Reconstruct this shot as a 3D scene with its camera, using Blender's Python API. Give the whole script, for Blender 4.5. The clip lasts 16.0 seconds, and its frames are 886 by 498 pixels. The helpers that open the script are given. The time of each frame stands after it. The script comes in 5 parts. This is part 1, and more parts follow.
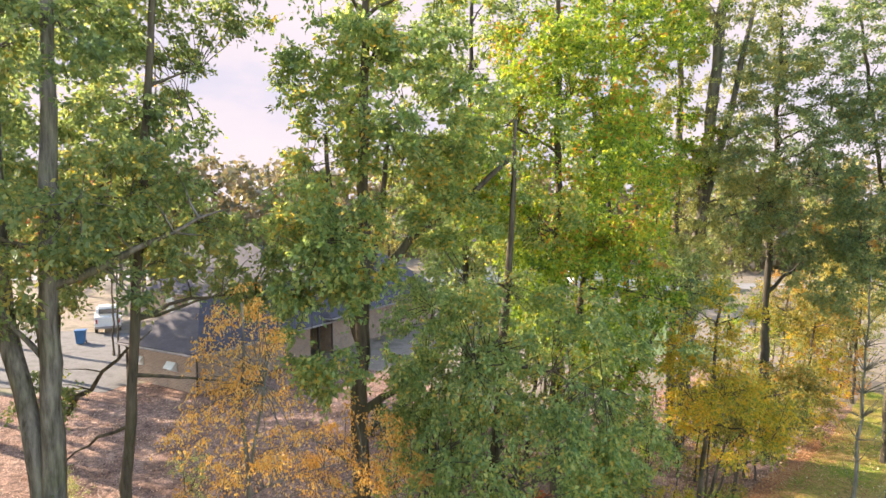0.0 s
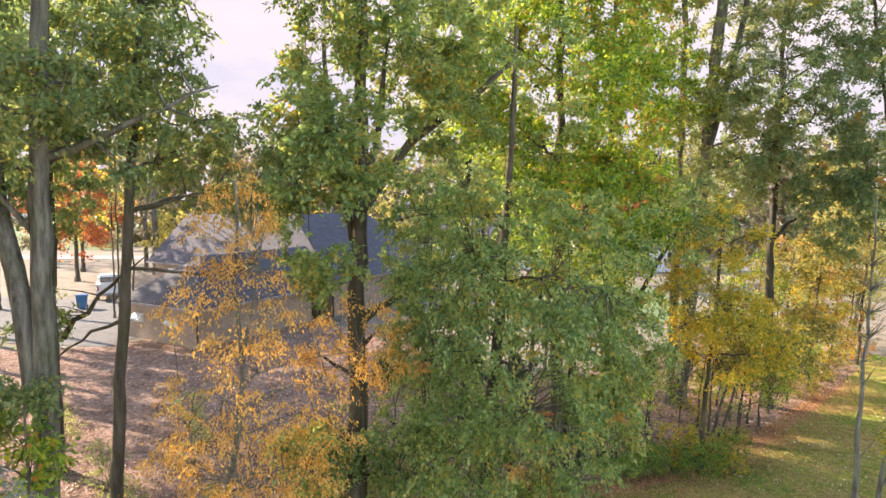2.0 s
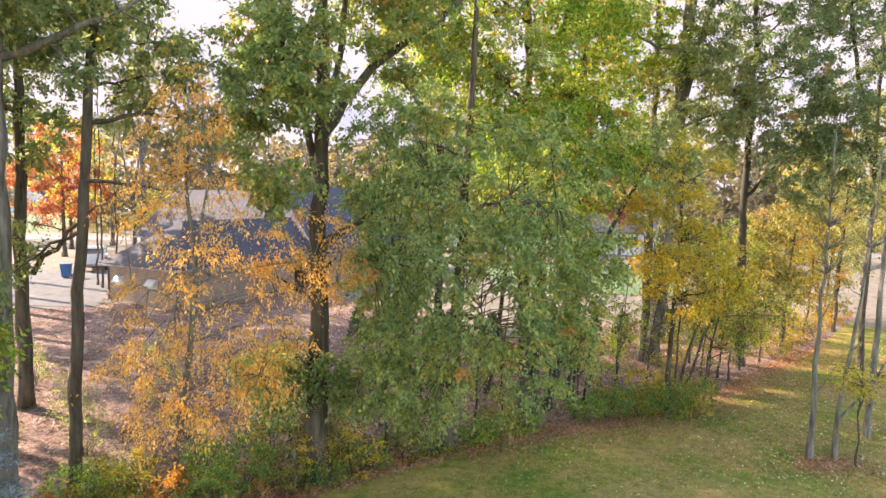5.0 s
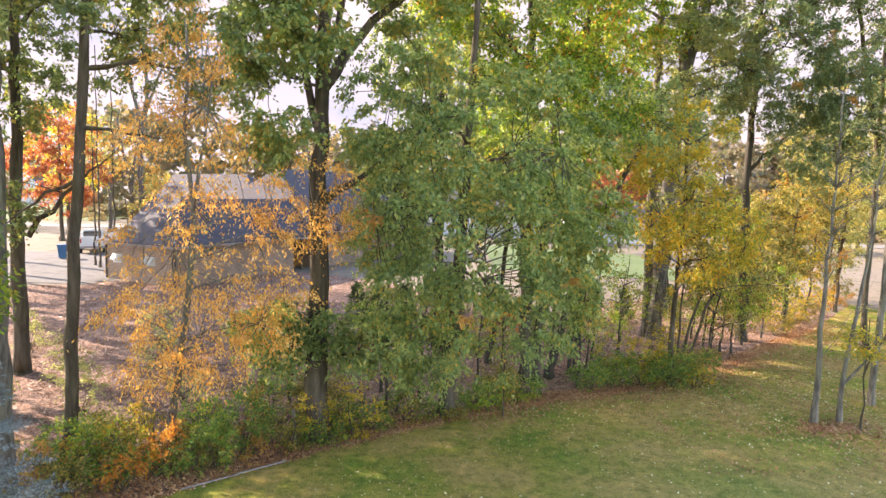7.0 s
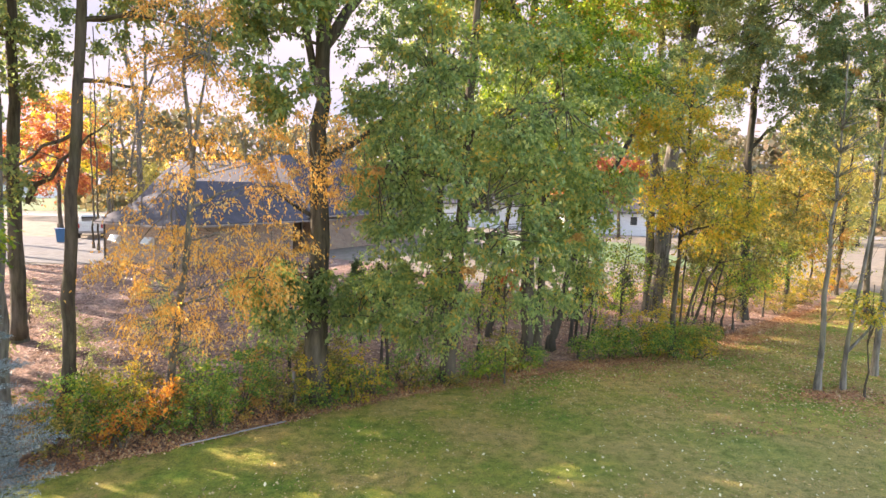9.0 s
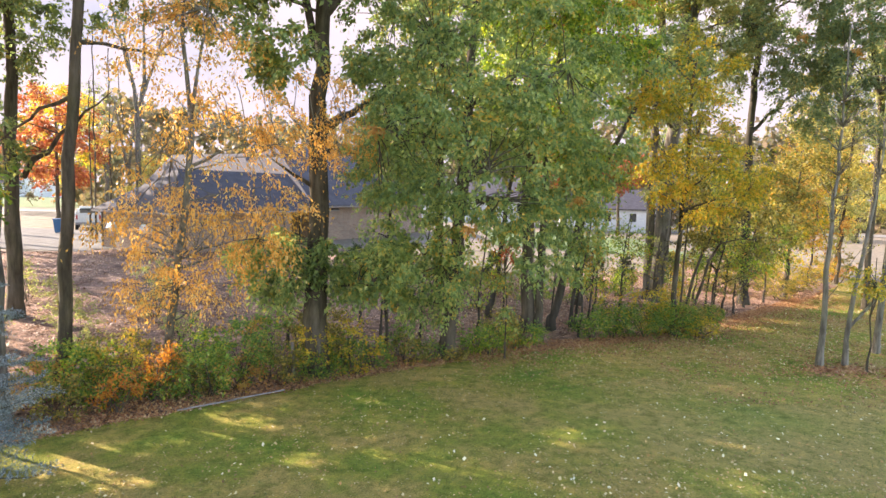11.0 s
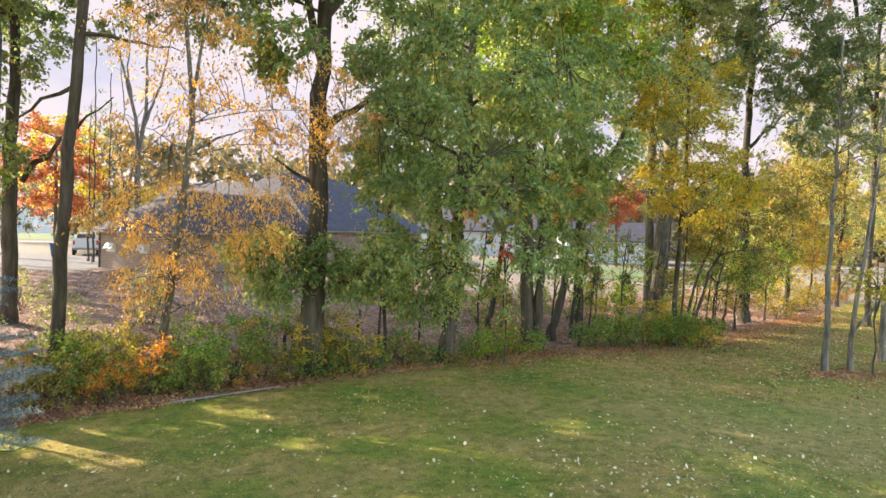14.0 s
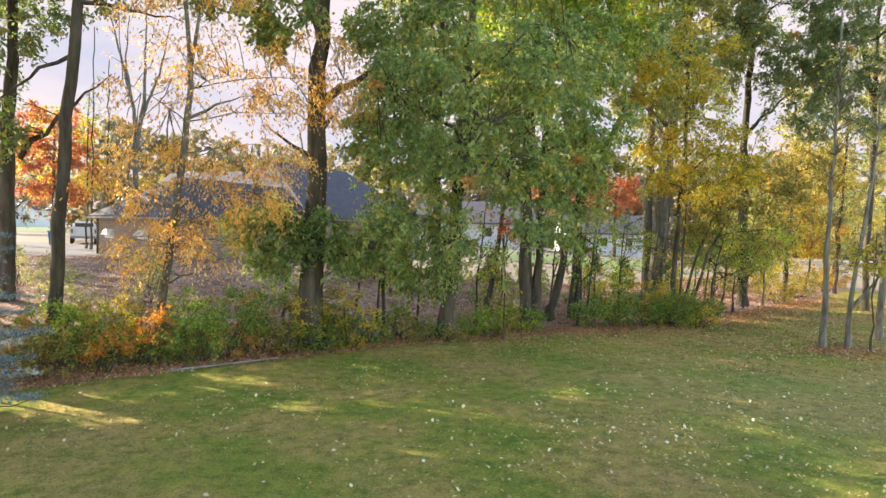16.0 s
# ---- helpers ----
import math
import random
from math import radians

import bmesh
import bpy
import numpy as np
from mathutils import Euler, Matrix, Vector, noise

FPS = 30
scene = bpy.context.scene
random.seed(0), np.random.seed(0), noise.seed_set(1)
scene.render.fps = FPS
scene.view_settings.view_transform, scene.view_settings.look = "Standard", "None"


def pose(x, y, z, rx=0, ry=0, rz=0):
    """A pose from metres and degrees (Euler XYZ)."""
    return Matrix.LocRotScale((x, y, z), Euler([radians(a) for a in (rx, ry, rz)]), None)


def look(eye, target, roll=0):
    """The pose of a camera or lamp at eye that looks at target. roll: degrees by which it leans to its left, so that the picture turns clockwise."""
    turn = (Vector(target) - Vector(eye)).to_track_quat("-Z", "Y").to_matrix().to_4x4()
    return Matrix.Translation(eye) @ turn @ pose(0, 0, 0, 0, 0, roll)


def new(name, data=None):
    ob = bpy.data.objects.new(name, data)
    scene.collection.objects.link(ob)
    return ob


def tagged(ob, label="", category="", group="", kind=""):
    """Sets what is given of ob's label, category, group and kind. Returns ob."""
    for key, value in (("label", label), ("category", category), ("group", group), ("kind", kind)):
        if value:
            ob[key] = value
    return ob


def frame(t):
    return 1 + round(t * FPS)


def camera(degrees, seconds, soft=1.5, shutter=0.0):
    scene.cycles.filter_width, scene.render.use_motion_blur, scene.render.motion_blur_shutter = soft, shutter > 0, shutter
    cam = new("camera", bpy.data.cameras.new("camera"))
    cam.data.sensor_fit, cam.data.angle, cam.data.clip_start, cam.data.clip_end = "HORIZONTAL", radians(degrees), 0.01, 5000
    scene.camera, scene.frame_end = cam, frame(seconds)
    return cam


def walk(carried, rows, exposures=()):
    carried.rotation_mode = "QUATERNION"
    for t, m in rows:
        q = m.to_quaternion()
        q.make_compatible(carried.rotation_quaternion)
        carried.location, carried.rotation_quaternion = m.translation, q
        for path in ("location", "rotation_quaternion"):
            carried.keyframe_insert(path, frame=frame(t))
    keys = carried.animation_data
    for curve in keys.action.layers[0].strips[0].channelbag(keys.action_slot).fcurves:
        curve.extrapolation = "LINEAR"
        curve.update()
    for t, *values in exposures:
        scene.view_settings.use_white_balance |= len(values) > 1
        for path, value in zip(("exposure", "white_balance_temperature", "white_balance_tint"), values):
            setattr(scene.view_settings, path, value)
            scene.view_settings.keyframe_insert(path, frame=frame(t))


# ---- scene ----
cam = camera(69.4, 16.0)
METRES, EYE, TILT, LEAN, TURN = 9.6, 12.35, -4.6, 0.0, 0.0
ROWS = [
    (0.0, 0.0, 0.0, 0.0, 0.0, -0.0, -0.0),
    (0.5, 0.0006, 0.008, -0.0804, 0.11, -0.0, -0.11),
    (1.0, -0.0014, 0.0183, -0.1557, 0.16, -0.01, -0.18),
    (1.5, -0.0011, 0.0264, -0.2181, 0.27, -0.04, -0.18),
    (2.0, 0.0145, 0.0256, -0.2569, 0.35, -0.06, -0.25),
    (2.5, 0.0435, 0.0152, -0.293, 0.35, -0.12, -0.32),
    (3.0, 0.0761, 0.005, -0.3293, 0.32, -0.13, -0.39),
    (3.5, 0.1031, -0.0024, -0.3638, 0.27, -0.15, -0.44),
    (4.0, 0.1209, -0.0033, -0.3965, 0.23, -0.15, -0.54),
    (6.5, 0.1176, 0.022, -0.5423, -0.02, -0.51, -0.82),
    (7.0, 0.1124, 0.0292, -0.5698, -0.02, -0.55, -0.88),
    (7.5, 0.1095, 0.0359, -0.5958, -0.04, -0.61, -0.92),
    (8.0, 0.1073, 0.0417, -0.6225, -0.08, -0.62, -0.95),
    (8.5, 0.1068, 0.0451, -0.648, -0.1, -0.66, -0.99),
    (9.0, 0.1058, 0.0459, -0.6727, -0.13, -0.71, -1.02),
    (9.5, 0.1065, 0.048, -0.6956, -0.15, -0.78, -1.06),
    (10.0, 0.1061, 0.0507, -0.7181, -0.16, -0.85, -1.11),
    (12.5, 0.1012, 0.067, -0.8288, -0.39, 1.57, -1.14),
    (13.0, 0.1016, 0.0691, -0.8459, -0.41, 2.53, -1.19),
    (13.5, 0.1015, 0.0709, -0.8657, -0.44, 3.35, -1.21),
    (14.0, 0.1007, 0.0729, -0.8833, -0.47, 3.23, -1.24),
    (14.5, 0.1006, 0.0749, -0.9018, -0.5, 3.16, -1.26),
    (15.0, 0.101, 0.0755, -0.9207, -0.53, 3.1, -1.28),
    (15.5, 0.1013, 0.0763, -0.935, -0.57, 3.04, -1.29),
    (16.0, 0.1015, 0.077, -0.9473, -0.61, 2.97, -1.33),
]
EXPOSURE, KELVIN, TINT = 2.24, 7700, 17
walk(cam, [(t, pose(0, 0, EYE, TILT, LEAN, TURN) @ pose(METRES * x, METRES * y, METRES * z, 90 + pitch, roll, yaw)) for t, x, y, z, yaw, pitch, roll in ROWS], [(t, EXPOSURE + more, KELVIN, TINT + tint) for t, more, tint in ((0, 0.04, -2), (4, 0.18, 2), (7, 0.23, 4), (10, 0.2, 3), (12.5, 0.08, -1), (16, 0.0, -5))])

# ---- world, sun, light ----
SUN_TO = Vector((-0.91, 0.41, 0.0)).normalized()
SUN_ELEV = radians(28)
world = bpy.data.worlds.new("world")
scene.world = world
world.use_nodes = True
wn = world.node_tree
sky = wn.nodes.new("ShaderNodeTexSky")
sky.sky_type = "NISHITA"
sky.sun_disc = False
sky.sun_elevation = SUN_ELEV
sky.sun_rotation = math.atan2(SUN_TO.x, SUN_TO.y)
sky.air_density, sky.dust_density, sky.ozone_density = 1.0, 0.6, 1.0
bg = wn.nodes["Background"]
bg.inputs["Strength"].default_value = 0.15
wn.links.new(sky.outputs[0], bg.inputs["Color"])
sun_data = bpy.data.lights.new("sun", "SUN")
sun_data.energy, sun_data.angle, sun_data.color = 3.2, radians(0.6), (1.0, 0.93, 0.82)
sun = new("sun", sun_data)
to_sun = Vector((SUN_TO.x * math.cos(SUN_ELEV), SUN_TO.y * math.cos(SUN_ELEV), math.sin(SUN_ELEV)))
sun.matrix_world = look((0, 0, 60), Vector((0, 0, 60)) - to_sun)

RNG = np.random.default_rng(7)


# ---- materials ----
def ramp_stops(node, stops):
    els = node.color_ramp.elements
    while len(els) > 1:
        els.remove(els[-1])
    els[0].position, els[0].color = stops[0][0], (*stops[0][1], 1)
    for p, c in stops[1:]:
        e = els.new(p)
        e.color = (*c, 1)


def basic(name):
    m = bpy.data.materials.new(name)
    m.use_nodes = True
    nt = m.node_tree
    return m, nt, nt.nodes["Principled BSDF"]


def noise_node(nt, scale, detail=4.0, rough=0.55, coords="Object", stretch=None):
    tc = nt.nodes.new("ShaderNodeTexCoord")
    n = nt.nodes.new("ShaderNodeTexNoise")
    n.inputs["Scale"].default_value, n.inputs["Detail"].default_value, n.inputs["Roughness"].default_value = scale, detail, rough
    if stretch:
        mp = nt.nodes.new("ShaderNodeMapping")
        mp.inputs["Scale"].default_value = stretch
        nt.links.new(tc.outputs[coords], mp.inputs["Vector"])
        nt.links.new(mp.outputs[0], n.inputs["Vector"])
    else:
        nt.links.new(tc.outputs[coords], n.inputs["Vector"])
    return n


def mixer(nt, fac, a, b, mode="MIX"):
    m = nt.nodes.new("ShaderNodeMix")
    m.data_type, m.blend_type = "RGBA", mode
    for sock, v in ((m.inputs[0], fac), (m.inputs[6], a), (m.inputs[7], b)):
        if hasattr(v, "is_output"):
            nt.links.new(v, sock)
        elif isinstance(v, tuple):
            sock.default_value = (*v, 1)
        else:
            sock.default_value = v
    return m.outputs[2]


def ramped(nt, src, stops):
    r = nt.nodes.new("ShaderNodeValToRGB")
    ramp_stops(r, stops)
    nt.links.new(src, r.inputs[0])
    return r.outputs[0]


def bumped(nt, src, bsdf, strength=0.4, distance=0.02):
    b = nt.nodes.new("ShaderNodeBump")
    b.inputs["Strength"].default_value, b.inputs["Distance"].default_value = strength, distance
    nt.links.new(src, b.inputs["Height"])
    nt.links.new(b.outputs[0], bsdf.inputs["Normal"])


def surface(name, stops, scale=3.0, fine=40.0, rough=0.85, bump=0.3, dist=0.01, stretch=None, metal=0.0, spec=0.5):
    """Two-scale mottled surface."""
    m, nt, p = basic(name)
    big = noise_node(nt, scale, 5, 0.6, stretch=stretch)
    small = noise_node(nt, fine, 4, 0.6, stretch=stretch)
    col = ramped(nt, big.outputs[0], stops)
    sc = ramped(nt, small.outputs[0], [(0.3, (0.62, 0.62, 0.62)), (0.7, (1.0, 1.0, 1.0))])
    nt.links.new(mixer(nt, 0.8, col, sc, "MULTIPLY"), p.inputs["Base Color"])
    p.inputs["Roughness"].default_value, p.inputs["Metallic"].default_value = rough, metal
    p.inputs["Specular IOR Level"].default_value = spec
    bumped(nt, small.outputs[0], p, bump, dist)
    return m


def leaf_material(name, stops, patch=0.25, through_amount=0.5, rough=0.5, gloss=0.35):
    """Leaves: each one takes its own colour, clumps shift together, light comes through."""
    m, nt, p = basic(name)
    geo = nt.nodes.new("ShaderNodeNewGeometry")
    n = noise_node(nt, 0.45, 2, 0.5)
    add = nt.nodes.new("ShaderNodeMath")
    add.operation = "MULTIPLY_ADD"
    nt.links.new(n.outputs[0], add.inputs[0])
    add.inputs[1].default_value = patch * 4
    sub = nt.nodes.new("ShaderNodeMath")
    sub.operation = "MULTIPLY_ADD"
    nt.links.new(geo.outputs["Random Per Island"], sub.inputs[0])
    sub.inputs[1].default_value, sub.inputs[2].default_value = 1.0, -patch * 2
    nt.links.new(sub.outputs[0], add.inputs[2])
    col = ramped(nt, add.outputs[0], stops)
    nt.links.new(col, p.inputs["Base Color"])
    p.inputs["Roughness"].default_value = rough
    p.inputs["Specular IOR Level"].default_value = gloss
    tr = nt.nodes.new("ShaderNodeBsdfTranslucent")
    warm = mixer(nt, 1.0, col, (1.2, 1.15, 0.72), "MULTIPLY")
    nt.links.new(warm, tr.inputs["Color"])
    mx = nt.nodes.new("ShaderNodeMixShader")
    mx.inputs[0].default_value = through_amount
    nt.links.new(p.outputs[0], mx.inputs[1])
    nt.links.new(tr.outputs[0], mx.inputs[2])
    nt.links.new(mx.outputs[0], nt.nodes["Material Output"].inputs["Surface"])
    return m


def bark_material(name, dark, light, scale=6.0):
    m, nt, p = basic(name)
    n = noise_node(nt, scale, 6, 0.65, stretch=(1.0, 1.0, 0.16))
    n2 = noise_node(nt, 1.3, 3, 0.6)
    col = ramped(nt, n.outputs[0], [(0.32, dark), (0.68, light)])
    moss = ramped(nt, n2.outputs[0], [(0.45, (1.0, 1.0, 1.0)), (0.75, (0.82, 0.92, 0.68))])
    nt.links.new(mixer(nt, 1.0, col, moss, "MULTIPLY"), p.inputs["Base Color"])
    p.inputs["Roughness"].default_value = 0.92
    p.inputs["Specular IOR Level"].default_value = 0.2
    bumped(nt, n.outputs[0], p, 0.9, 0.03)
    return m


LEAF = {
    "oak": leaf_material("oak_leaf", [(0.0, (0.14, 0.215, 0.09)), (0.35, (0.22, 0.318, 0.125)), (0.65, (0.325, 0.41, 0.155)), (0.9, (0.46, 0.47, 0.17)), (1.0, (0.62, 0.42, 0.10))], through_amount=0.55),
    "oak_left": leaf_material("oak_green_leaf", [(0.0, (0.125, 0.185, 0.092)), (0.4, (0.20, 0.28, 0.13)), (0.8, (0.30, 0.36, 0.16)), (1.0, (0.45, 0.38, 0.13))], through_amount=0.6, patch=0.3),
    "maple": leaf_material("maple_leaf", [(0.0, (0.09, 0.17, 0.045)), (0.35, (0.18, 0.295, 0.05)), (0.7, (0.325, 0.435, 0.056)), (0.95, (0.50, 0.475, 0.066)), (1.0, (0.60, 0.24, 0.06))], through_amount=0.55),
    "orange": leaf_material("orange_leaf", [(0.0, (0.60, 0.28, 0.07)), (0.4, (0.78, 0.41, 0.11)), (0.75, (0.84, 0.50, 0.15)), (1.0, (0.72, 0.53, 0.22))], through_amount=0.48),
    "scarlet": leaf_material("scarlet_leaf", [(0.0, (0.45, 0.09, 0.04)), (1.0, (0.62, 0.20, 0.07))]),
    "yellow": leaf_material("yellow_leaf", [(0.0, (0.19, 0.24, 0.055)), (0.35, (0.42, 0.385, 0.06)), (0.75, (0.68, 0.47, 0.065)), (1.0, (0.68, 0.36, 0.06))], patch=0.3, through_amount=0.6),
    "dull": leaf_material("dull_leaf", [(0.0, (0.20, 0.235, 0.12)), (0.4, (0.31, 0.34, 0.165)), (0.8, (0.42, 0.43, 0.20)), (1.0, (0.52, 0.42, 0.17))], patch=0.22, through_amount=0.65),
    "darkgreen": leaf_material("dark_leaf", [(0.0, (0.13, 0.19, 0.11)), (0.5, (0.20, 0.275, 0.155)), (0.9, (0.29, 0.36, 0.19)), (1.0, (0.42, 0.32, 0.13))], through_amount=0.65),
    "red": leaf_material("red_leaf", [(0.0, (0.29, 0.07, 0.045)), (0.5, (0.42, 0.13, 0.07)), (1.0, (0.46, 0.22, 0.085))]),
    "pale": leaf_material("pale_leaf", [(0.0, (0.26, 0.26, 0.09)), (0.5, (0.45, 0.40, 0.14)), (1.0, (0.6, 0.48, 0.18))], through_amount=0.55),
    "shrub_green": leaf_material("shrub_leaf", [(0.0, (0.075, 0.155, 0.042)), (0.5, (0.14, 0.26, 0.06)), (0.85, (0.27, 0.36, 0.07)), (1.0, (0.55, 0.43, 0.08))]),
    "shrub_olive": leaf_material("shrub_olive_leaf", [(0.0, (0.125, 0.135, 0.05)), (0.5, (0.245, 0.235, 0.07)), (0.85, (0.43, 0.34, 0.085)), (1.0, (0.62, 0.31, 0.08))]),
    "shrub_orange": leaf_material("shrub_orange_leaf", [(0.0, (0.352, 0.132, 0.033)), (0.5, (0.550, 0.220, 0.042)), (1.0, (0.638, 0.374, 0.065))]),
    "turned": leaf_material("turned_leaf", [(0.0, (0.34, 0.19, 0.06)), (0.5, (0.48, 0.25, 0.08)), (1.0, (0.52, 0.36, 0.10))], through_amount=0.5),
    "needle": leaf_material("spruce_needle", [(0.0, (0.075, 0.115, 0.112)), (0.4, (0.125, 0.175, 0.19)), (0.75, (0.25, 0.31, 0.345)), (1.0, (0.46, 0.52, 0.56))], through_amount=0.15),
    "cedar": leaf_material("cedar_leaf", [(0.0, (0.03, 0.055, 0.02)), (0.6, (0.06, 0.10, 0.03)), (1.0, (0.11, 0.14, 0.04))], through_amount=0.2),
    "litter": leaf_material("fallen_leaf", [(0.0, (0.10, 0.045, 0.028)), (0.4, (0.26, 0.125, 0.075)), (0.7, (0.42, 0.24, 0.15)), (1.0, (0.70, 0.53, 0.40))], through_amount=0.15),
    "lawn_leaf": leaf_material("lawn_leaf", [(0.0, (0.24, 0.13, 0.06)), (0.35, (0.45, 0.31, 0.12)), (0.65, (0.64, 0.52, 0.29)), (1.0, (0.52, 0.25, 0.09))], through_amount=0.2),
    "pale_leaf": leaf_material("pale_fallen_leaf", [(0.0, (0.55, 0.42, 0.20)), (0.4, (0.74, 0.64, 0.38)), (0.75, (0.82, 0.76, 0.56)), (1.0, (0.70, 0.46, 0.18))], through_amount=0.15),
    "rust": leaf_material("rust_leaf", [(0.0, (0.20, 0.085, 0.045)), (0.4, (0.38, 0.17, 0.08)), (0.8, (0.52, 0.27, 0.125)), (1.0, (0.62, 0.42, 0.22))], through_amount=0.15),
    "far": leaf_material("far_leaf", [(0.0, (0.12, 0.125, 0.085)), (0.3, (0.18, 0.17, 0.11)), (0.55, (0.25, 0.20, 0.12)), (0.8, (0.25, 0.17, 0.11)), (1.0, (0.20, 0.18, 0.12))], patch=0.5, through_amount=0.4),
    "grass": leaf_material("grass_blade", [(0.0, (0.07, 0.12, 0.035)), (0.6, (0.12, 0.18, 0.05)), (1.0, (0.22, 0.22, 0.08))], through_amount=0.3),
}
BARK = bark_material("bark", (0.038, 0.029, 0.021), (0.145, 0.118, 0.09))
BARK_GREY = bark_material("bark_grey", (0.055, 0.046, 0.038), (0.235, 0.205, 0.178), 9.0)
BARK_PALE = bark_material("bark_pale", (0.06, 0.052, 0.042), (0.30, 0.265, 0.22), 7.0)
BARK_DARK = bark_material("bark_dark", (0.035, 0.03, 0.025), (0.10, 0.085, 0.07))


# ---- mesh helpers ----
def mesh_from(name, verts, faces, mat, smooth=True):
    me = bpy.data.meshes.new(name)
    me.from_pydata([tuple(v) for v in verts], [], faces)
    me.materials.append(mat)
    if smooth:
        me.polygons.foreach_set("use_smooth", [True] * len(me.polygons))
    me.update()
    return me


def quads_mesh(name, verts, mat):
    """verts: (n, 4, 3), one quad each."""
    n = len(verts)
    me = bpy.data.meshes.new(name)
    me.vertices.add(n * 4)
    me.vertices.foreach_set("co", np.ascontiguousarray(verts, dtype=np.float32).ravel())
    me.loops.add(n * 4)
    me.loops.foreach_set("vertex_index", np.arange(n * 4, dtype=np.int32))
    me.polygons.add(n)
    me.polygons.foreach_set("loop_start", np.arange(0, n * 4, 4, dtype=np.int32))
    me.materials.append(mat)
    me.update(calc_edges=True)
    return me


def child(name, me, parent, label=""):
    ob = new(name, me)
    ob.parent = parent
    if label:
        ob["label"] = label
    return ob


def part(name, bm, mat, parent, label="", smooth=False):
    me = bpy.data.meshes.new(name)
    bm.to_mesh(me)
    bm.free()
    if mat:
        me.materials.append(mat)
    if smooth:
        me.polygons.foreach_set("use_smooth", [True] * len(me.polygons))
    return child(name, me, parent, label)


def empty(name, x, y, z, turn=0.0):
    ob = new(name)
    ob.empty_display_size = 0.3
    ob.matrix_basis = pose(x, y, z, 0, 0, turn)
    return ob


def box(bm, x0, y0, z0, x1, y1, z1, bevel=0.0):
    r = bmesh.ops.create_cube(bm, size=1.0, matrix=Matrix.LocRotScale(((x0 + x1) / 2, (y0 + y1) / 2, (z0 + z1) / 2), None, (x1 - x0, y1 - y0, z1 - z0)))
    if bevel:
        es = list({e for v in r["verts"] for e in v.link_edges})
        bmesh.ops.bevel(bm, geom=es, offset=bevel, segments=2, affect="EDGES")
    return bm


def boxed(x0, y0, z0, x1, y1, z1, bevel=0.0):
    return box(bmesh.new(), x0, y0, z0, x1, y1, z1, bevel)


def tube_into(verts, faces, pts, radii, sides=7, wobble=0.0):
    """A tapered tube along pts."""
    pts = [Vector(p) for p in pts]
    base = len(verts)
    side = Vector((1, 0.13, 0.07)).normalized()
    for i, p in enumerate(pts):
        d = (pts[min(i + 1, len(pts) - 1)] - pts[max(i - 1, 0)]).normalized()
        u = (side - d * side.dot(d))
        if u.length < 0.05:
            u = Vector((0, 1, 0)) - d * d.y
        u.normalize()
        w = d.cross(u)
        for k in range(sides):
            a = 2 * math.pi * k / sides
            r = radii[i] * (1 + wobble * (noise.noise(Vector((p.x * 3 + k * 1.7, p.y * 3, p.z * 0.9)))))
            verts.append(p + u * math.cos(a) * r + w * math.sin(a) * r)
    for i in range(len(pts) - 1):
        for k in range(sides):
            a, b = base + i * sides + k, base + i * sides + (k + 1) % sides
            faces.append((a, b, b + sides, a + sides))
    faces.append(tuple(base + (len(pts) - 1) * sides + k for k in range(sides)))


def bend(a, b, n, sag, rng, rough=0.06):
    """A wandering line from a to b; sag lifts the middle."""
    a, b = Vector(a), Vector(b)
    length = (b - a).length
    out = []
    for i in range(n + 1):
        t = i / n
        p = a.lerp(b, t)
        p.z += sag * length * 4 * t * (1 - t)
        if 0 < i < n:
            p += Vector(rng.normal(0, rough * length / n * 1.6, 3))
        out.append(p)
    return out


def leaves_on(centres, rng, sprays, per, reach, size, droop, slim=0.5, out_from=None, hang=0.35):
    """Leaf quads on sprays that leave each clump centre. Returns (n, 4, 3)."""
    c = np.asarray(centres, dtype=np.float64)
    n = len(c) * sprays
    o = np.repeat(c, sprays, axis=0)
    d = rng.normal(0, 1, (n, 3))
    d[:, 2] *= 0.6
    if out_from is not None:
        away = o - np.asarray(out_from)
        away[:, 2] *= 0.4
        d += 0.7 * away / (np.linalg.norm(away, axis=1, keepdims=True) + 1e-6)
    d /= np.linalg.norm(d, axis=1, keepdims=True) + 1e-9
    ln = reach * rng.uniform(0.45, 1.15, (n, 1))
    t = np.tile(np.linspace(0.15, 1.0, per), n)[:, None]
    O, Dd, L = np.repeat(o, per, 0), np.repeat(d, per, 0), np.repeat(ln, per, 0)
    p = O + Dd * L * t + rng.normal(0, 0.07 * reach, (n * per, 3))
    p[:, 2:] -= droop * L * t * t
    axis = Dd * 0.5 + rng.normal(0, 0.6, (n * per, 3))
    axis[:, 2] -= hang + droop * 0.5
    axis /= np.linalg.norm(axis, axis=1, keepdims=True) + 1e-9
    nrm = rng.normal(0, 0.75, (n * per, 3))
    nrm[:, 2] += 0.8
    wide = np.cross(axis, nrm)
    wide /= np.linalg.norm(wide, axis=1, keepdims=True) + 1e-9
    s = size * rng.uniform(0.65, 1.3, (n * per, 1))
    mid = p + axis * s * 0.45
    w = wide * s * slim * 0.5
    up = np.cross(wide, axis) * s * 0.08
    return np.stack([p, mid + w + up, p + axis * s, mid - w + up], axis=1)


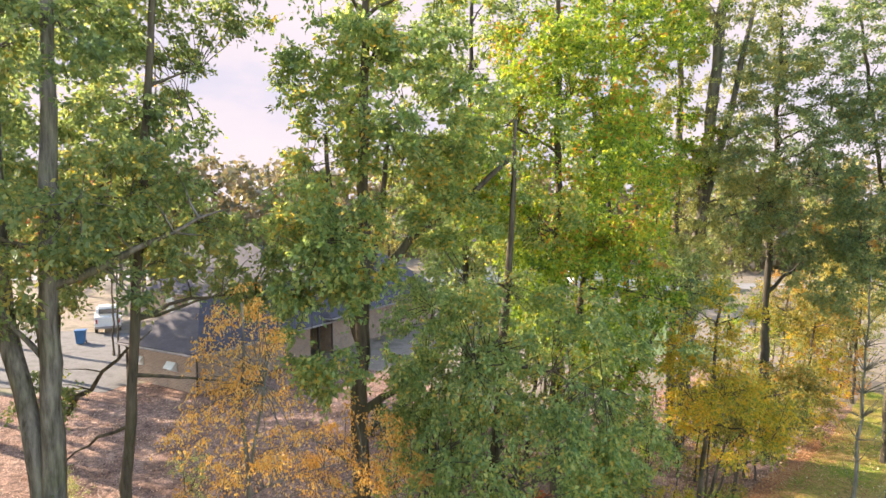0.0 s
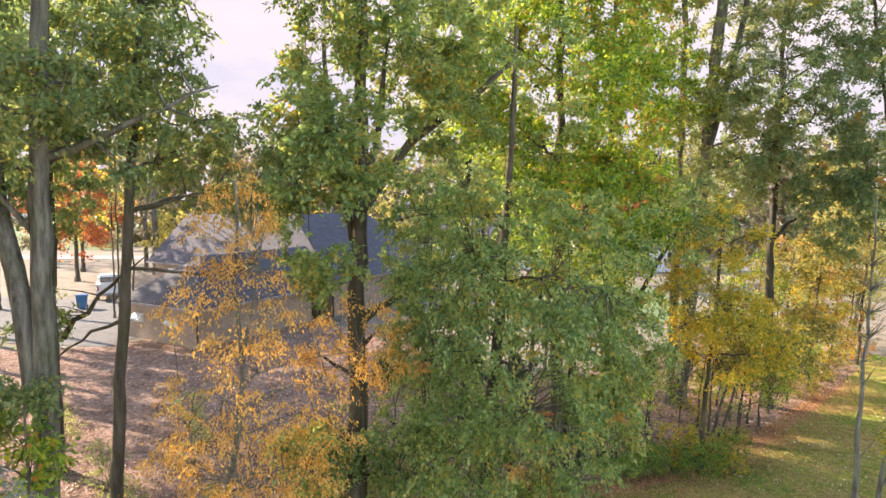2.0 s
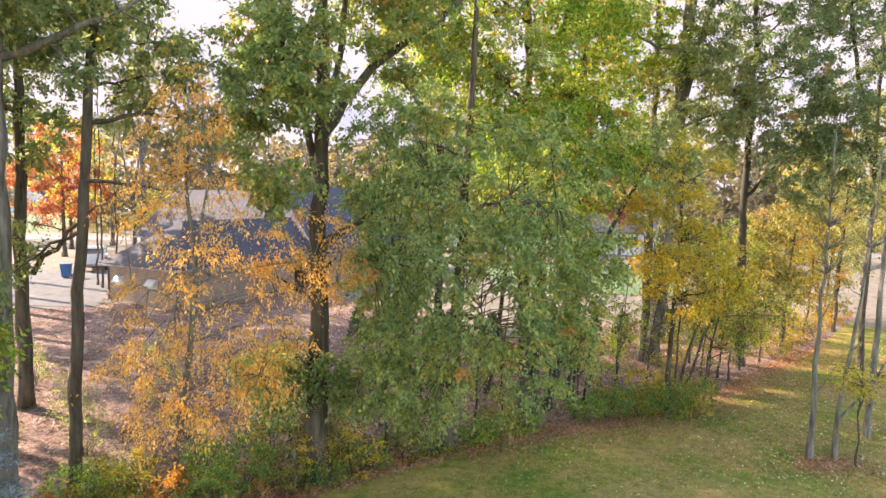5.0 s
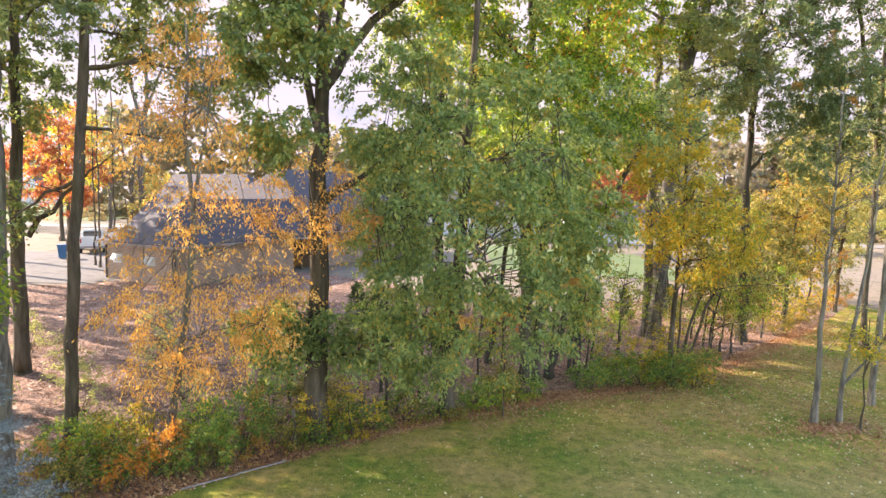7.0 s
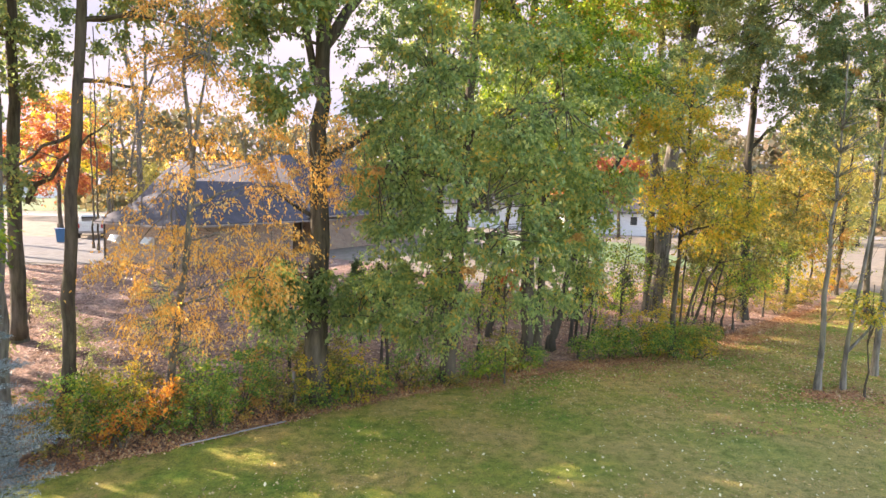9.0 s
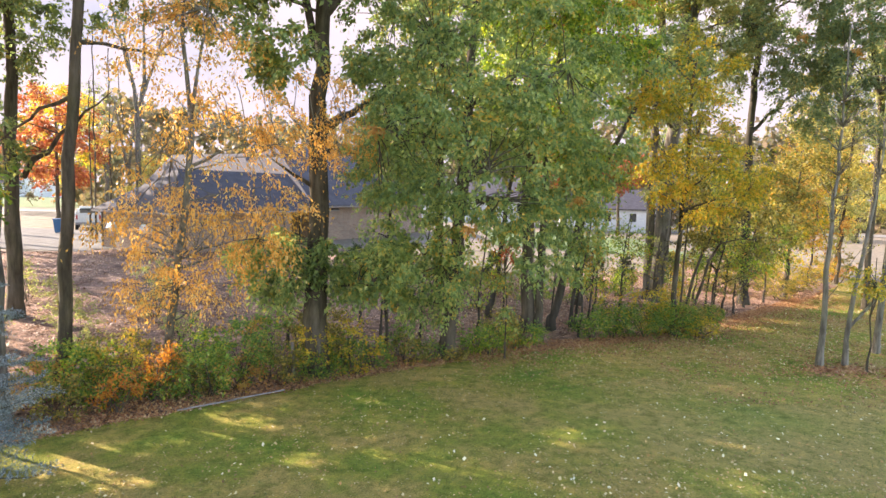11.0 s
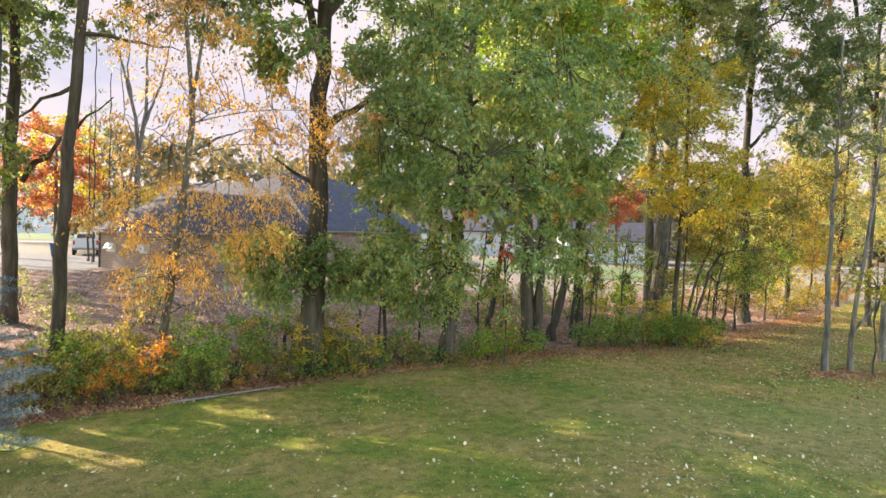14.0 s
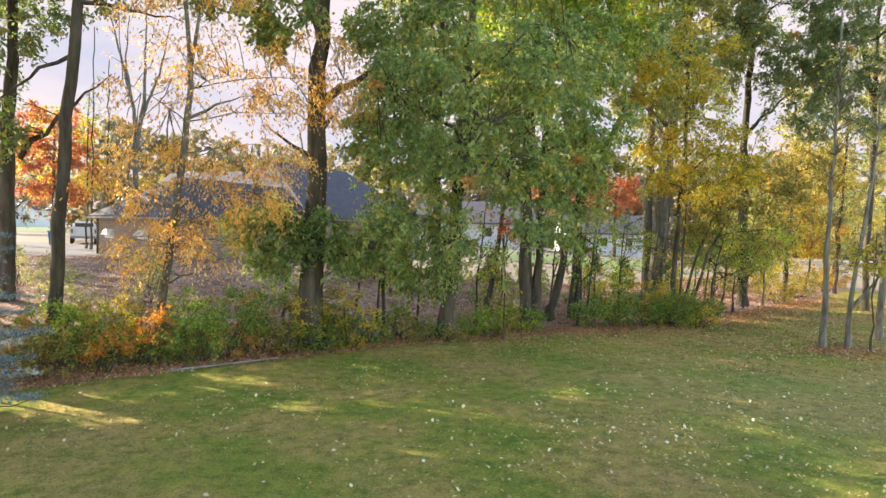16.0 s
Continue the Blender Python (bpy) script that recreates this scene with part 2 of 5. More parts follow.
# ---- the ground ----
EDGE = [(-14.0, 8.6), (-9.0, 11.0), (-7.2, 12.0), (-4.66, 13.95), (-2.85, 15.5), (-0.2, 17.4), (2.0, 18.9), (5.0, 20.5), (7.0, 21.2), (8.8, 22.3), (12.8, 25.1), (16.0, 28.2), (20.1, 32.2), (27.0, 40.0)]


def edge_at(x):
    for (xa, ya), (xb, yb) in zip(EDGE, EDGE[1:]):
        if x <= xb:
            break
    return ya + (yb - ya) * (x - xa) / (xb - xa)


def height(x, y):
    """The land: the lawn is level, the ground behind it climbs a little."""
    s = (y - 17.6 - 0.62 * x) / 1.17
    s = max(0.0, s)
    z = 1.5 * (1 - math.exp(-(s / 15.0) ** 1.3)) if s > 0 else 0.0
    z *= max(0.25, min(1.0, 1.0 - (x - 4.0) / 30.0))
    if -60 < x < 60 and -40 < y < 60:
        z += 0.03 * noise.noise(Vector((x * 0.35, y * 0.35, 0))) + 0.05 * noise.noise(Vector((x * 0.11, y * 0.11, 3)))
    return z


def sheet(name, us, vs, place, mat, lift=0.0):
    verts, faces = [], []
    for v in vs:
        for u in us:
            x, y = place(u, v)
            verts.append((x, y, height(x, y) + lift))
    n = len(us)
    for j in range(len(vs) - 1):
        for i in range(n - 1):
            a = j * n + i
            faces.append((a, a + 1, a + 1 + n, a + n))
    return new(name, mesh_from(name, verts, faces, mat))


def steps(a, b, n):
    return [a + (b - a) * i / n for i in range(n + 1)]


MAT_FIELD = surface("dry_grass", [(0.34, (0.12, 0.10, 0.064)), (0.48, (0.235, 0.186, 0.14)), (0.56, (0.19, 0.15, 0.11)), (0.66, (0.155, 0.15, 0.078))], 0.6, 4.0, 0.95, 0.5, 0.04)
MAT_GRAVEL = surface("pale_gravel", [(0.3, (0.078, 0.072, 0.069)), (0.5, (0.138, 0.131, 0.13)), (0.7, (0.088, 0.08, 0.071))], 0.7, 9.0, 0.95, 0.4, 0.02)
MAT_GREEN = surface("far_lawn", [(0.3, (0.085, 0.14, 0.045)), (0.6, (0.115, 0.165, 0.055)), (0.75, (0.155, 0.18, 0.075))], 0.2, 8.0, 0.95, 0.3, 0.02)
MAT_ROAD = surface("road_asphalt", [(0.3, (0.20, 0.194, 0.19)), (0.7, (0.27, 0.264, 0.26))], 0.4, 25.0, 0.9, 0.2, 0.01)


def litter_material():
    """Trodden fallen leaves: broad drifts, hand-sized patches and single leaves."""
    m, nt, p = basic("leaf_litter")
    big = noise_node(nt, 0.8, 4, 0.6)
    mid = noise_node(nt, 4.5, 6, 0.7)
    fine = noise_node(nt, 19.0, 5, 0.7)
    a = ramped(nt, big.outputs[0], [(0.3, (0.172, 0.102, 0.077)), (0.5, (0.265, 0.167, 0.13)), (0.7, (0.355, 0.238, 0.188))])
    b = ramped(nt, mid.outputs[0], [(0.36, (0.45, 0.42, 0.42)), (0.5, (1.0, 1.0, 1.0)), (0.63, (1.5, 1.42, 1.38))])
    c = ramped(nt, fine.outputs[0], [(0.36, (0.45, 0.42, 0.40)), (0.52, (1.0, 1.0, 1.0)), (0.66, (1.6, 1.5, 1.42))])
    nt.links.new(mixer(nt, 1.0, mixer(nt, 1.0, a, b, "MULTIPLY"), c, "MULTIPLY"), p.inputs["Base Color"])
    p.inputs["Roughness"].default_value = 0.95
    p.inputs["Specular IOR Level"].default_value = 0.2
    bumped(nt, fine.outputs[0], p, 1.0, 0.06)
    return m


MAT_LITTER = litter_material()


def lawn_material():
    m, nt, p = basic("lawn_grass")
    big = noise_node(nt, 0.38, 5, 0.62)
    mid = noise_node(nt, 3.5, 8, 0.72)
    fine = noise_node(nt, 30.0, 6, 0.75)
    a = ramped(nt, big.outputs[0], [(0.33, (0.158, 0.24, 0.037)), (0.46, (0.265, 0.268, 0.055)), (0.56, (0.38, 0.29, 0.092)), (0.68, (0.43, 0.305, 0.115))])
    b = ramped(nt, mid.outputs[0], [(0.34, (0.55, 0.66, 0.48)), (0.5, (1.0, 1.0, 1.0)), (0.66, (1.4, 1.25, 1.15))])
    c = ramped(nt, fine.outputs[0], [(0.32, (0.42, 0.46, 0.38)), (0.5, (0.95, 0.95, 0.9)), (0.68, (1.35, 1.3, 1.2))])
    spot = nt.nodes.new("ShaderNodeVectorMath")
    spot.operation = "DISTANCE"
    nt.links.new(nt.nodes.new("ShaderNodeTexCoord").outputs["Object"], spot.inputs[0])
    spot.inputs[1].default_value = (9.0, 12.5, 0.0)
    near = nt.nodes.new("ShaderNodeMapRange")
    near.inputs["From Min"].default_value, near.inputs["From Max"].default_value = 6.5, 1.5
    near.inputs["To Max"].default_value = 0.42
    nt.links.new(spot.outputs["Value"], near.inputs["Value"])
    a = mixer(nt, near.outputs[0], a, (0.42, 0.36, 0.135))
    col = mixer(nt, 1.0, mixer(nt, 1.0, a, b, "MULTIPLY"), c, "MULTIPLY")
    nt.links.new(col, p.inputs["Base Color"])
    p.inputs["Roughness"].default_value = 0.95
    p.inputs["Specular IOR Level"].default_value = 0.15
    bumped(nt, fine.outputs[0], p, 1.0, 0.05)
    return m


MAT_LAWN = lawn_material()


def graded(a, b, fine_a, fine_b, fine, coarse):
    out = [a]
    while out[-1] < b:
        x = out[-1]
        gap = max(0.0, fine_a - x, x - fine_b)
        out.append(x + fine + gap * coarse)
    return out


ground = sheet("ground", graded(-900, 900, -45, 45, 1.0, 0.25), graded(-300, 1500, -10, 65, 1.0, 0.25), lambda u, v: (u, v), MAT_FIELD)
tagged(ground, "pale dry grass ground reaching the horizon", "ground", kind="structure")


def ragged(x):
    return 0.22 * noise.noise(Vector((x * 1.3, 0, 5))) + 0.12 * noise.noise(Vector((x * 4.1, 0, 9)))


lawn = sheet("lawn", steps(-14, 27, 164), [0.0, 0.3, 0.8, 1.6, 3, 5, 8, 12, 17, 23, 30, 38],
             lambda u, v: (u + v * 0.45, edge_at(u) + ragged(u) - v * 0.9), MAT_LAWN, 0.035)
tagged(lawn, "mown green lawn with fallen leaves beside the trees", "lawn", kind="structure")
def bed_place(u, v):
    left = min(1, max(0, (u + 1) / 6))
    deep = 27.0 - 14.5 * left + 2.0 * noise.noise(Vector((u * 0.2, 0, 0)))
    return u - v * (8 - 7 * left), edge_at(u) - 0.25 + ragged(u) + v * deep


bed = sheet("leaf_bed", steps(-26, 24, 130), steps(0, 1, 36), bed_place, MAT_LITTER, 0.018)
tagged(bed, "brown fallen-leaf woodland floor under the trees", "leaf litter", kind="structure")


# ---- the sky behind everything: thin bright haze ----
def haze_material():
    m = bpy.data.materials.new("hazy_sky")
    m.use_nodes = True
    nt = m.node_tree
    nt.nodes.remove(nt.nodes["Principled BSDF"])
    n = noise_node(nt, 0.004, 5, 0.55, stretch=(1, 1, 2.2))
    em = nt.nodes.new("ShaderNodeEmission")
    nt.links.new(ramped(nt, n.outputs[0], [(0.34, (0.74, 0.83, 1.16)), (0.48, (0.95, 0.96, 1.20)), (0.62, (1.04, 1.01, 1.21))]), em.inputs["Color"])
    em.inputs["Strength"].default_value = 0.188
    nt.links.new(em.outputs[0], nt.nodes["Material Output"].inputs["Surface"])
    return m


v, f = [], []
for i in range(33):
    a = radians(90 - 50 + 100 * i / 32)
    for zz in (-20, 60, 160, 340):
        v.append((800 * math.cos(a), 800 * math.sin(a), zz))
for i in range(32):
    for j in range(3):
        f.append((i * 4 + j, i * 4 + j + 1, i * 4 + j + 5, i * 4 + j + 4))
backdrop = new("backdrop", mesh_from("backdrop", v, f, haze_material()))
tagged(backdrop, "pale hazy lavender sky with thin cloud", "sky", kind="structure")


# ---- trees ----
def ellipsoid_points(rng, centre, radii, n, shell=0.55):
    d = rng.normal(0, 1, (n, 3))
    d /= np.linalg.norm(d, axis=1, keepdims=True)
    r = rng.uniform(shell ** 3, 1.0, (n, 1)) ** (1 / 3)
    return np.asarray(centre) + d * r * np.asarray(radii)


def tree(name, label, stems, crowns, leaf, bark=None, seed=1, limbs=9, sprays=10, per=12, reach=0.56, size=0.12, droop=0.25, slim=0.55, hang=0.35,
         extra_limbs=(), sides=9, twigs=True, category="tree", group="", flare=1.5, shell=0.4, dense=1.3, limb_scale=1.0, accents=(), accent_leaf="turned", ragged_crown=True):
    """stems: each (points, first radius, last radius). crowns: each (centre, radii, clumps). The thing stands at the first stem's foot."""
    rng = np.random.default_rng(seed)
    bark = bark or BARK
    x0, y0, _ = stems[0][0][0]
    foot = Vector((x0, y0, height(x0, y0)))
    thing = tagged(empty(name, *foot), label, category, group)
    spine = []
    for pts, ra, rb in stems:
        fine = []
        for (a, b) in zip(pts, pts[1:]):
            n = max(2, int((Vector(b) - Vector(a)).length / 0.7))
            fine += [Vector(a).lerp(Vector(b), i / n) for i in range(n)]
        fine.append(Vector(pts[-1]))
        for i in range(1, len(fine) - 1):
            fine[i] += Vector((*rng.normal(0, 0.03, 2), 0))
        total = len(fine) - 1
        radii = [ra + (rb - ra) * (i / total) ** 0.85 for i in range(total + 1)]
        is_ground = pts is stems[0][0] or pts[0][2] < 0.6
        if is_ground:
            fine[0].z = height(fine[0].x, fine[0].y) - 0.12
            fine.insert(1, fine[0] + Vector((0, 0, 0.22)))
            fine.insert(2, fine[0] + Vector((0, 0, 0.55)))
            radii[0] = ra * flare
            radii.insert(1, ra * (1 + (flare - 1) * 0.55))
            radii.insert(2, ra * (1 + (flare - 1) * 0.15))
        spine += list(zip(fine, radii))
        v, f = [], []
        tube_into(v, f, [p - foot for p in fine], radii, sides, 0.25)
        child("trunk", mesh_from("trunk", v, f, bark), thing)
    clumps = np.concatenate([ellipsoid_points(rng, c, r, int(n * dense * (1.25 if ragged_crown else 1.0)), shell) for c, r, n in crowns]) if crowns else np.zeros((0, 3))
    if len(clumps) > 40 and ragged_crown:
        keep = np.array([noise.noise(Vector(c) * 0.62 + Vector((seed, 0, 0))) > -0.13 for c in clumps])
        clumps = clumps[keep]
    if len(clumps):
        low = np.array([height(c[0], c[1]) for c in clumps]) + 0.35
        clumps[:, 2] = np.maximum(clumps[:, 2], low)
    routes = [[Vector(p) for p in bend(a, b, 7, lift, rng)] + [ra] for a, b, lift, ra in extra_limbs]
    if len(clumps) and limbs:
        picks = clumps[rng.choice(len(clumps), min(limbs, len(clumps)), replace=False)]
        for tip in picks:
            t = Vector(tip)
            best = min(spine, key=lambda s: (s[0] - t).length + max(0, s[0].z - t.z + 0.3) * 2.5 + (1.5 if s[0].z < 1.2 else 0))
            routes.append(bend(best[0], t, 7, 0.05, rng) + [limb_scale * max(0.025, min(best[1] * 0.55, 0.02 + 0.02 * (t - best[0]).length))])
    groups = [[] for _ in routes]
    if len(clumps) and routes and twigs:
        mids = [np.array([r[k] for k in (3, 5, 7)]) for r in routes]
        for c in clumps:
            ds = [np.linalg.norm(m - c, axis=1).min() for m in mids]
            groups[int(np.argmin(ds))].append(c)
    tv, tf = [], []
    for r, gr in zip(routes, groups):
        pts, ra = r[:-1], r[-1]
        v, f = [], []
        tube_into(v, f, [p - foot for p in pts], [ra * (1 - 0.85 * i / (len(pts) - 1)) for i in range(len(pts))], 6, 0.1)
        for c in gr:
            c = Vector(c)
            at = min(pts[2:], key=lambda p: (p - c).length)
            if 0.15 < (at - c).length < 1.5:
                tube_into(tv, tf, [p - foot for p in bend(at, c, 3, 0.03, rng)], [max(0.010, ra * 0.28), max(0.009, ra * 0.22), 0.009, 0.006], 4)
        child("limb", mesh_from("limb", v, f, bark), thing)
    if tv:
        tagged(child("fine_branching", mesh_from("fine_branching", tv, tf, bark), thing), kind="stuff")
    if len(clumps):
        heart = np.mean([c for c, _, _ in crowns], axis=0)
        q = leaves_on(clumps, rng, sprays, per, reach, size, droop, slim, heart, hang) - np.array(foot)
        child("crown", quads_mesh("crown", q, LEAF[leaf]), thing)
    for c in accents:
        q = leaves_on(np.asarray([c]), rng, 9, 8, reach * 0.5, size, droop, slim, None, hang) - np.array(foot)
        tagged(child("turned_leaves", quads_mesh("turned_leaves", q, LEAF[accent_leaf]), thing), kind="stuff")
    return thing


tree("oak_tree", "tall oak with twin grey-brown stems and green crown", [
    ([(-8.1, 12.7, 0), (-8.05, 12.7, 4.5), (-7.9, 12.7, 9), (-7.6, 12.8, 20)], 0.32, 0.08),
    ([(-8.2, 12.75, 5.6), (-8.4, 12.75, 7.6), (-8.95, 12.9, 10), (-9.3, 13.2, 19)], 0.24, 0.07)],
    [((-8.2, 13.0, 13.6), (2.8, 2.6, 2.9), 118), ((-9.0, 12.8, 10.8), (1.3, 1.2, 1.0), 16), ((-6.4, 13.6, 11.5), (1.9, 1.5, 1.5), 28), ((-8.4, 12.0, 6.6), (0.9, 0.8, 1.3), 13), ((-8.0, 11.3, 11.6), (1.7, 0.9, 1.2), 24), ((-8.4, 13.2, 17.8), (3.0, 2.8, 3.0), 110)], "oak_left", seed=11, bark=BARK_GREY,
    extra_limbs=[((-7.8, 12.75, 10.6), (-4.5, 13.2, 12.1), 0.0, 0.11), ((-7.85, 12.75, 8.8), (-9.6, 12.6, 11.0), 0.0, 0.08)], size=0.13)
tree("oak_tree", "slender straight oak with bare lower trunk, green crown above", [
    ([(-7.85, 14.7, 0), (-7.6, 14.7, 4), (-7.3, 14.7, 8), (-6.85, 14.7, 12.6), (-6.3, 14.8, 20)], 0.17, 0.06)],
    [((-7.4, 16.2, 14.2), (1.7, 2.0, 2.8), 70), ((-5.5, 17.3, 10.7), (2.4, 1.8, 1.6), 66), ((-7.3, 15.6, 18.6), (2.0, 2.2, 2.6), 60), ((-5.5, 16.0, 17.4), (1.1, 1.0, 1.3), 14), ((-6.6, 13.7, 12.5), (1.5, 1.0, 1.5), 24)], "oak_left", seed=12, limbs=7, size=0.13,
    extra_limbs=[((-7.3, 14.7, 8.2), (-5.0, 15.0, 7.9), 0.02, 0.06), ((-7.2, 14.7, 9.5), (-5.3, 15.2, 10.1), -0.03, 0.06), ((-7.4, 14.7, 7.0), (-9.8, 14.9, 5.6), 0.03, 0.05)])
tree("oak_tree", "dark-barked oak with green leaves in the leaf bed", [
    ([(-12.95, 20.8, 0), (-12.9, 20.8, 7), (-12.4, 20.9, 21)], 0.26, 0.06)],
    [((-12.6, 20.8, 12.5), (3.6, 3.0, 3.8), 130), ((-12.8, 19.5, 6.3), (1.6, 1.2, 0.8), 14), ((-12.6, 20.8, 19.0), (3.4, 3.0, 3.2), 90)], "oak_left", seed=13, size=0.14,
    extra_limbs=[((-12.4, 20.6, 5.2), (-9.6, 20.8, 8.0), 0.05, 0.10)])
tree("oak_tree", "stout oak with forked trunk and drooping green leaves", [
    ([(-2.3, 17.0, 0), (-2.3, 17.0, 5.2), (-2.15, 17.0, 9.6), (-2.0, 17.2, 20)], 0.33, 0.07),
    ([(-2.15, 17.0, 9.5), (-1.55, 17.0, 10.4), (-0.8, 17.0, 11.3), (0.8, 17.2, 12.5), (1.8, 17.3, 13.4)], 0.17, 0.06),
    ([(-2.12, 17.0, 9.9), (-1.75, 17.1, 11.2), (-1.5, 17.2, 13.5)], 0.13, 0.06),
    ([(-2.15, 17.1, 8.0), (-2.8, 17.1, 10.5), (-3.1, 17.1, 14)], 0.12, 0.05)],
    [((-3.2, 15.2, 10.7), (1.2, 1.2, 2.3), 54), ((0.1, 16.8, 11.6), (1.1, 1.0, 1.3), 18), ((-2.9, 15.4, 8.7), (1.0, 0.9, 1.1), 26), ((-2.1, 15.3, 11.1), (1.0, 0.8, 1.4), 28), ((-1.4, 17.2, 14.6), (3.1, 2.8, 2.6), 165), ((-0.6, 16.6, 3.2), (1.8, 1.0, 1.2), 36), ((-3.4, 16.4, 3.1), (1.1, 0.7, 1.0), 30), ((-0.8, 17.2, 18.8), (3.3, 2.8, 2.6), 120), ((-3.5, 16.6, 16.4), (1.2, 1.2, 1.8), 24)], "oak", seed=14, limbs=12, size=0.14,
    extra_limbs=[((-2.2, 17.0, 6.5), (-0.3, 17.2, 8.0), -0.03, 0.14), ((-2.3, 17.0, 5.1), (-3.6, 16.9, 5.9), -0.05, 0.07), ((-2.1, 17.0, 5.9), (-1.75, 16.9, 6.25), 0.0, 0.09)])
tree("orange_tree", "slim leaning young tree with sparse orange leaves", [
    ([(-5.75, 15.7, 0), (-5.35, 14.9, 1.8), (-4.75, 14.0, 3.4), (-4.35, 13.4, 4.7), (-4.15, 13.2, 6.0), (-4.2, 13.1, 7.4), (-4.1, 12.9, 10.2)], 0.115, 0.02),
    ([(-4.15, 13.2, 6.4), (-3.9, 13.1, 7.4), (-3.6, 12.9, 9.0)], 0.05, 0.015)],
    [((-4.1, 12.9, 9.2), (0.85, 0.8, 1.3), 32), ((-4.2, 12.9, 7.6), (1.4, 1.2, 1.0), 27), ((-3.9, 13.2, 5.9), (2.0, 1.4, 1.1), 34), ((-4.3, 13.6, 4.1), (2.2, 1.3, 1.1), 40), ((-4.9, 14.2, 2.6), (1.8, 0.9, 0.7), 22), ((-5.2, 13.8, 4.4), (1.6, 1.0, 1.2), 14), ((-1.95, 14.4, 6.5), (1.4, 0.8, 1.1), 42), ((-2.7, 14.0, 4.4), (1.3, 0.8, 0.8), 14)],
    "orange", bark=BARK_GREY, seed=15, limb_scale=0.45, dense=1.15, ragged_crown=False, limbs=10, sprays=8, per=9, reach=0.55, size=0.082, droop=0.55, slim=0.42, hang=0.9, flare=1.3,
    extra_limbs=[((-4.25, 13.3, 5.4), (-2.9, 13.3, 5.9), 0.05, 0.04), ((-4.8, 14.0, 3.2), (-3.7, 13.7, 3.7), -0.06, 0.035)])
tree("oak_tree", "broad oak with low drooping blue-green leaves", [
    ([(1.25, 19.0, 0), (1.45, 18.9, 2.5), (1.6, 18.6, 5), (1.8, 18.0, 9), (2.0, 17.9, 14.5)], 0.25, 0.05)],
    [((1.8, 14.6, 6.4), (2.6, 1.7, 2.3), 128), ((0.0, 15.2, 4.5), (1.2, 1.0, 1.0), 18), ((4.7, 15.7, 6.7), (1.3, 1.0, 1.1), 22), ((5.2, 16.8, 8.6), (1.5, 1.2, 1.3), 26), ((-0.5, 16.0, 7.6), (1.0, 0.9, 1.1), 16), ((1.8, 14.9, 3.6), (2.2, 1.2, 0.9), 20), ((3.6, 15.8, 5.7), (1.7, 1.5, 1.6), 40), ((0.6, 15.6, 3.2), (1.4, 1.0, 0.8), 9), ((4.6, 16.4, 5.0), (1.0, 1.0, 1.3), 22), ((3.7, 15.6, 3.5), (1.3, 0.9, 0.8), 9), ((1.5, 16.0, 8.8), (3.0, 2.0, 2.4), 112), ((1.6, 15.2, 9.3), (1.6, 0.9, 1.6), 34), ((0.3, 16.6, 2.6), (1.6, 0.8, 1.1), 24), ((2.0, 17.2, 2.4), (1.2, 0.7, 0.9), 13), ((0.8, 19.4, 7.2), (2.4, 1.6, 2.4), 76), ((1.6, 17.8, 13.0), (3.0, 2.2, 2.6), 90)], "oak", seed=16, limbs=10, limb_scale=0.7, size=0.115, reach=0.5, droop=0.45, hang=0.6, dense=1.05, sprays=10, per=11,
     accents=[(-0.4, 13.5, 6.3), (4.0, 14.3, 4.9), (1.6, 12.8, 4.3)])
tree("maple_tree", "tall maple with bright yellow-green leaves and twin trunks", [
    ([(4.15, 22.5, 0), (4.1, 22.5, 6), (3.9, 22.2, 21)], 0.26, 0.06),
    ([(4.5, 22.4, 0.2), (4.7, 22.5, 6), (5.3, 22.3, 15)], 0.16, 0.07)],
    [((3.6, 20.3, 13.6), (3.6, 2.6, 3.6), 240), ((4.6, 19.8, 9.6), (2.8, 2.0, 2.3), 110), ((4.4, 20.8, 18.6), (3.8, 2.8, 2.8), 150), ((5.6, 22.4, 6.0), (2.2, 1.6, 1.2), 22)], "maple", seed=17, limbs=14, size=0.13, reach=0.7, accents=[(6.4, 18.6, 10.4), (5.8, 18.2, 8.6)])
tree("leaning_tree", "slender dark tree leaning over with thin green leaves", [
    ([(5.05, 22.8, 0), (5.5, 22.5, 2.8), (6.2, 22.2, 5.4), (8.0, 21.6, 9.0)], 0.17, 0.06)],
    [((8.2, 21.4, 9.6), (1.6, 1.4, 1.0), 26)], "oak_left", seed=18, limbs=5, bark=BARK_DARK)
tree("leaning_tree", "thin dark tree with a few green leaves", [
    ([(2.9, 24.2, 0), (3.3, 24.2, 3), (4.0, 24.2, 9)], 0.12, 0.04)],
    [((3.4, 24.0, 7.6), (1.8, 1.5, 2.0), 50)], "oak_left", seed=19, limbs=5, bark=BARK_DARK)
tree("young_tree", "thin young tree with yellowing leaves", [
    ([(5.9, 23.4, 0), (6.0, 23.4, 2.5), (6.6, 23.3, 6)], 0.08, 0.03),
    ([(6.1, 23.5, 0.1), (6.3, 23.5, 3), (6.2, 23.5, 6)], 0.06, 0.02)],
    [((6.2, 23.2, 2.6), (0.9, 0.8, 1.2), 16), ((6.4, 23.2, 5.5), (1.0, 1.0, 1.4), 20)], "shrub_olive", seed=20, limbs=4, bark=BARK_DARK)
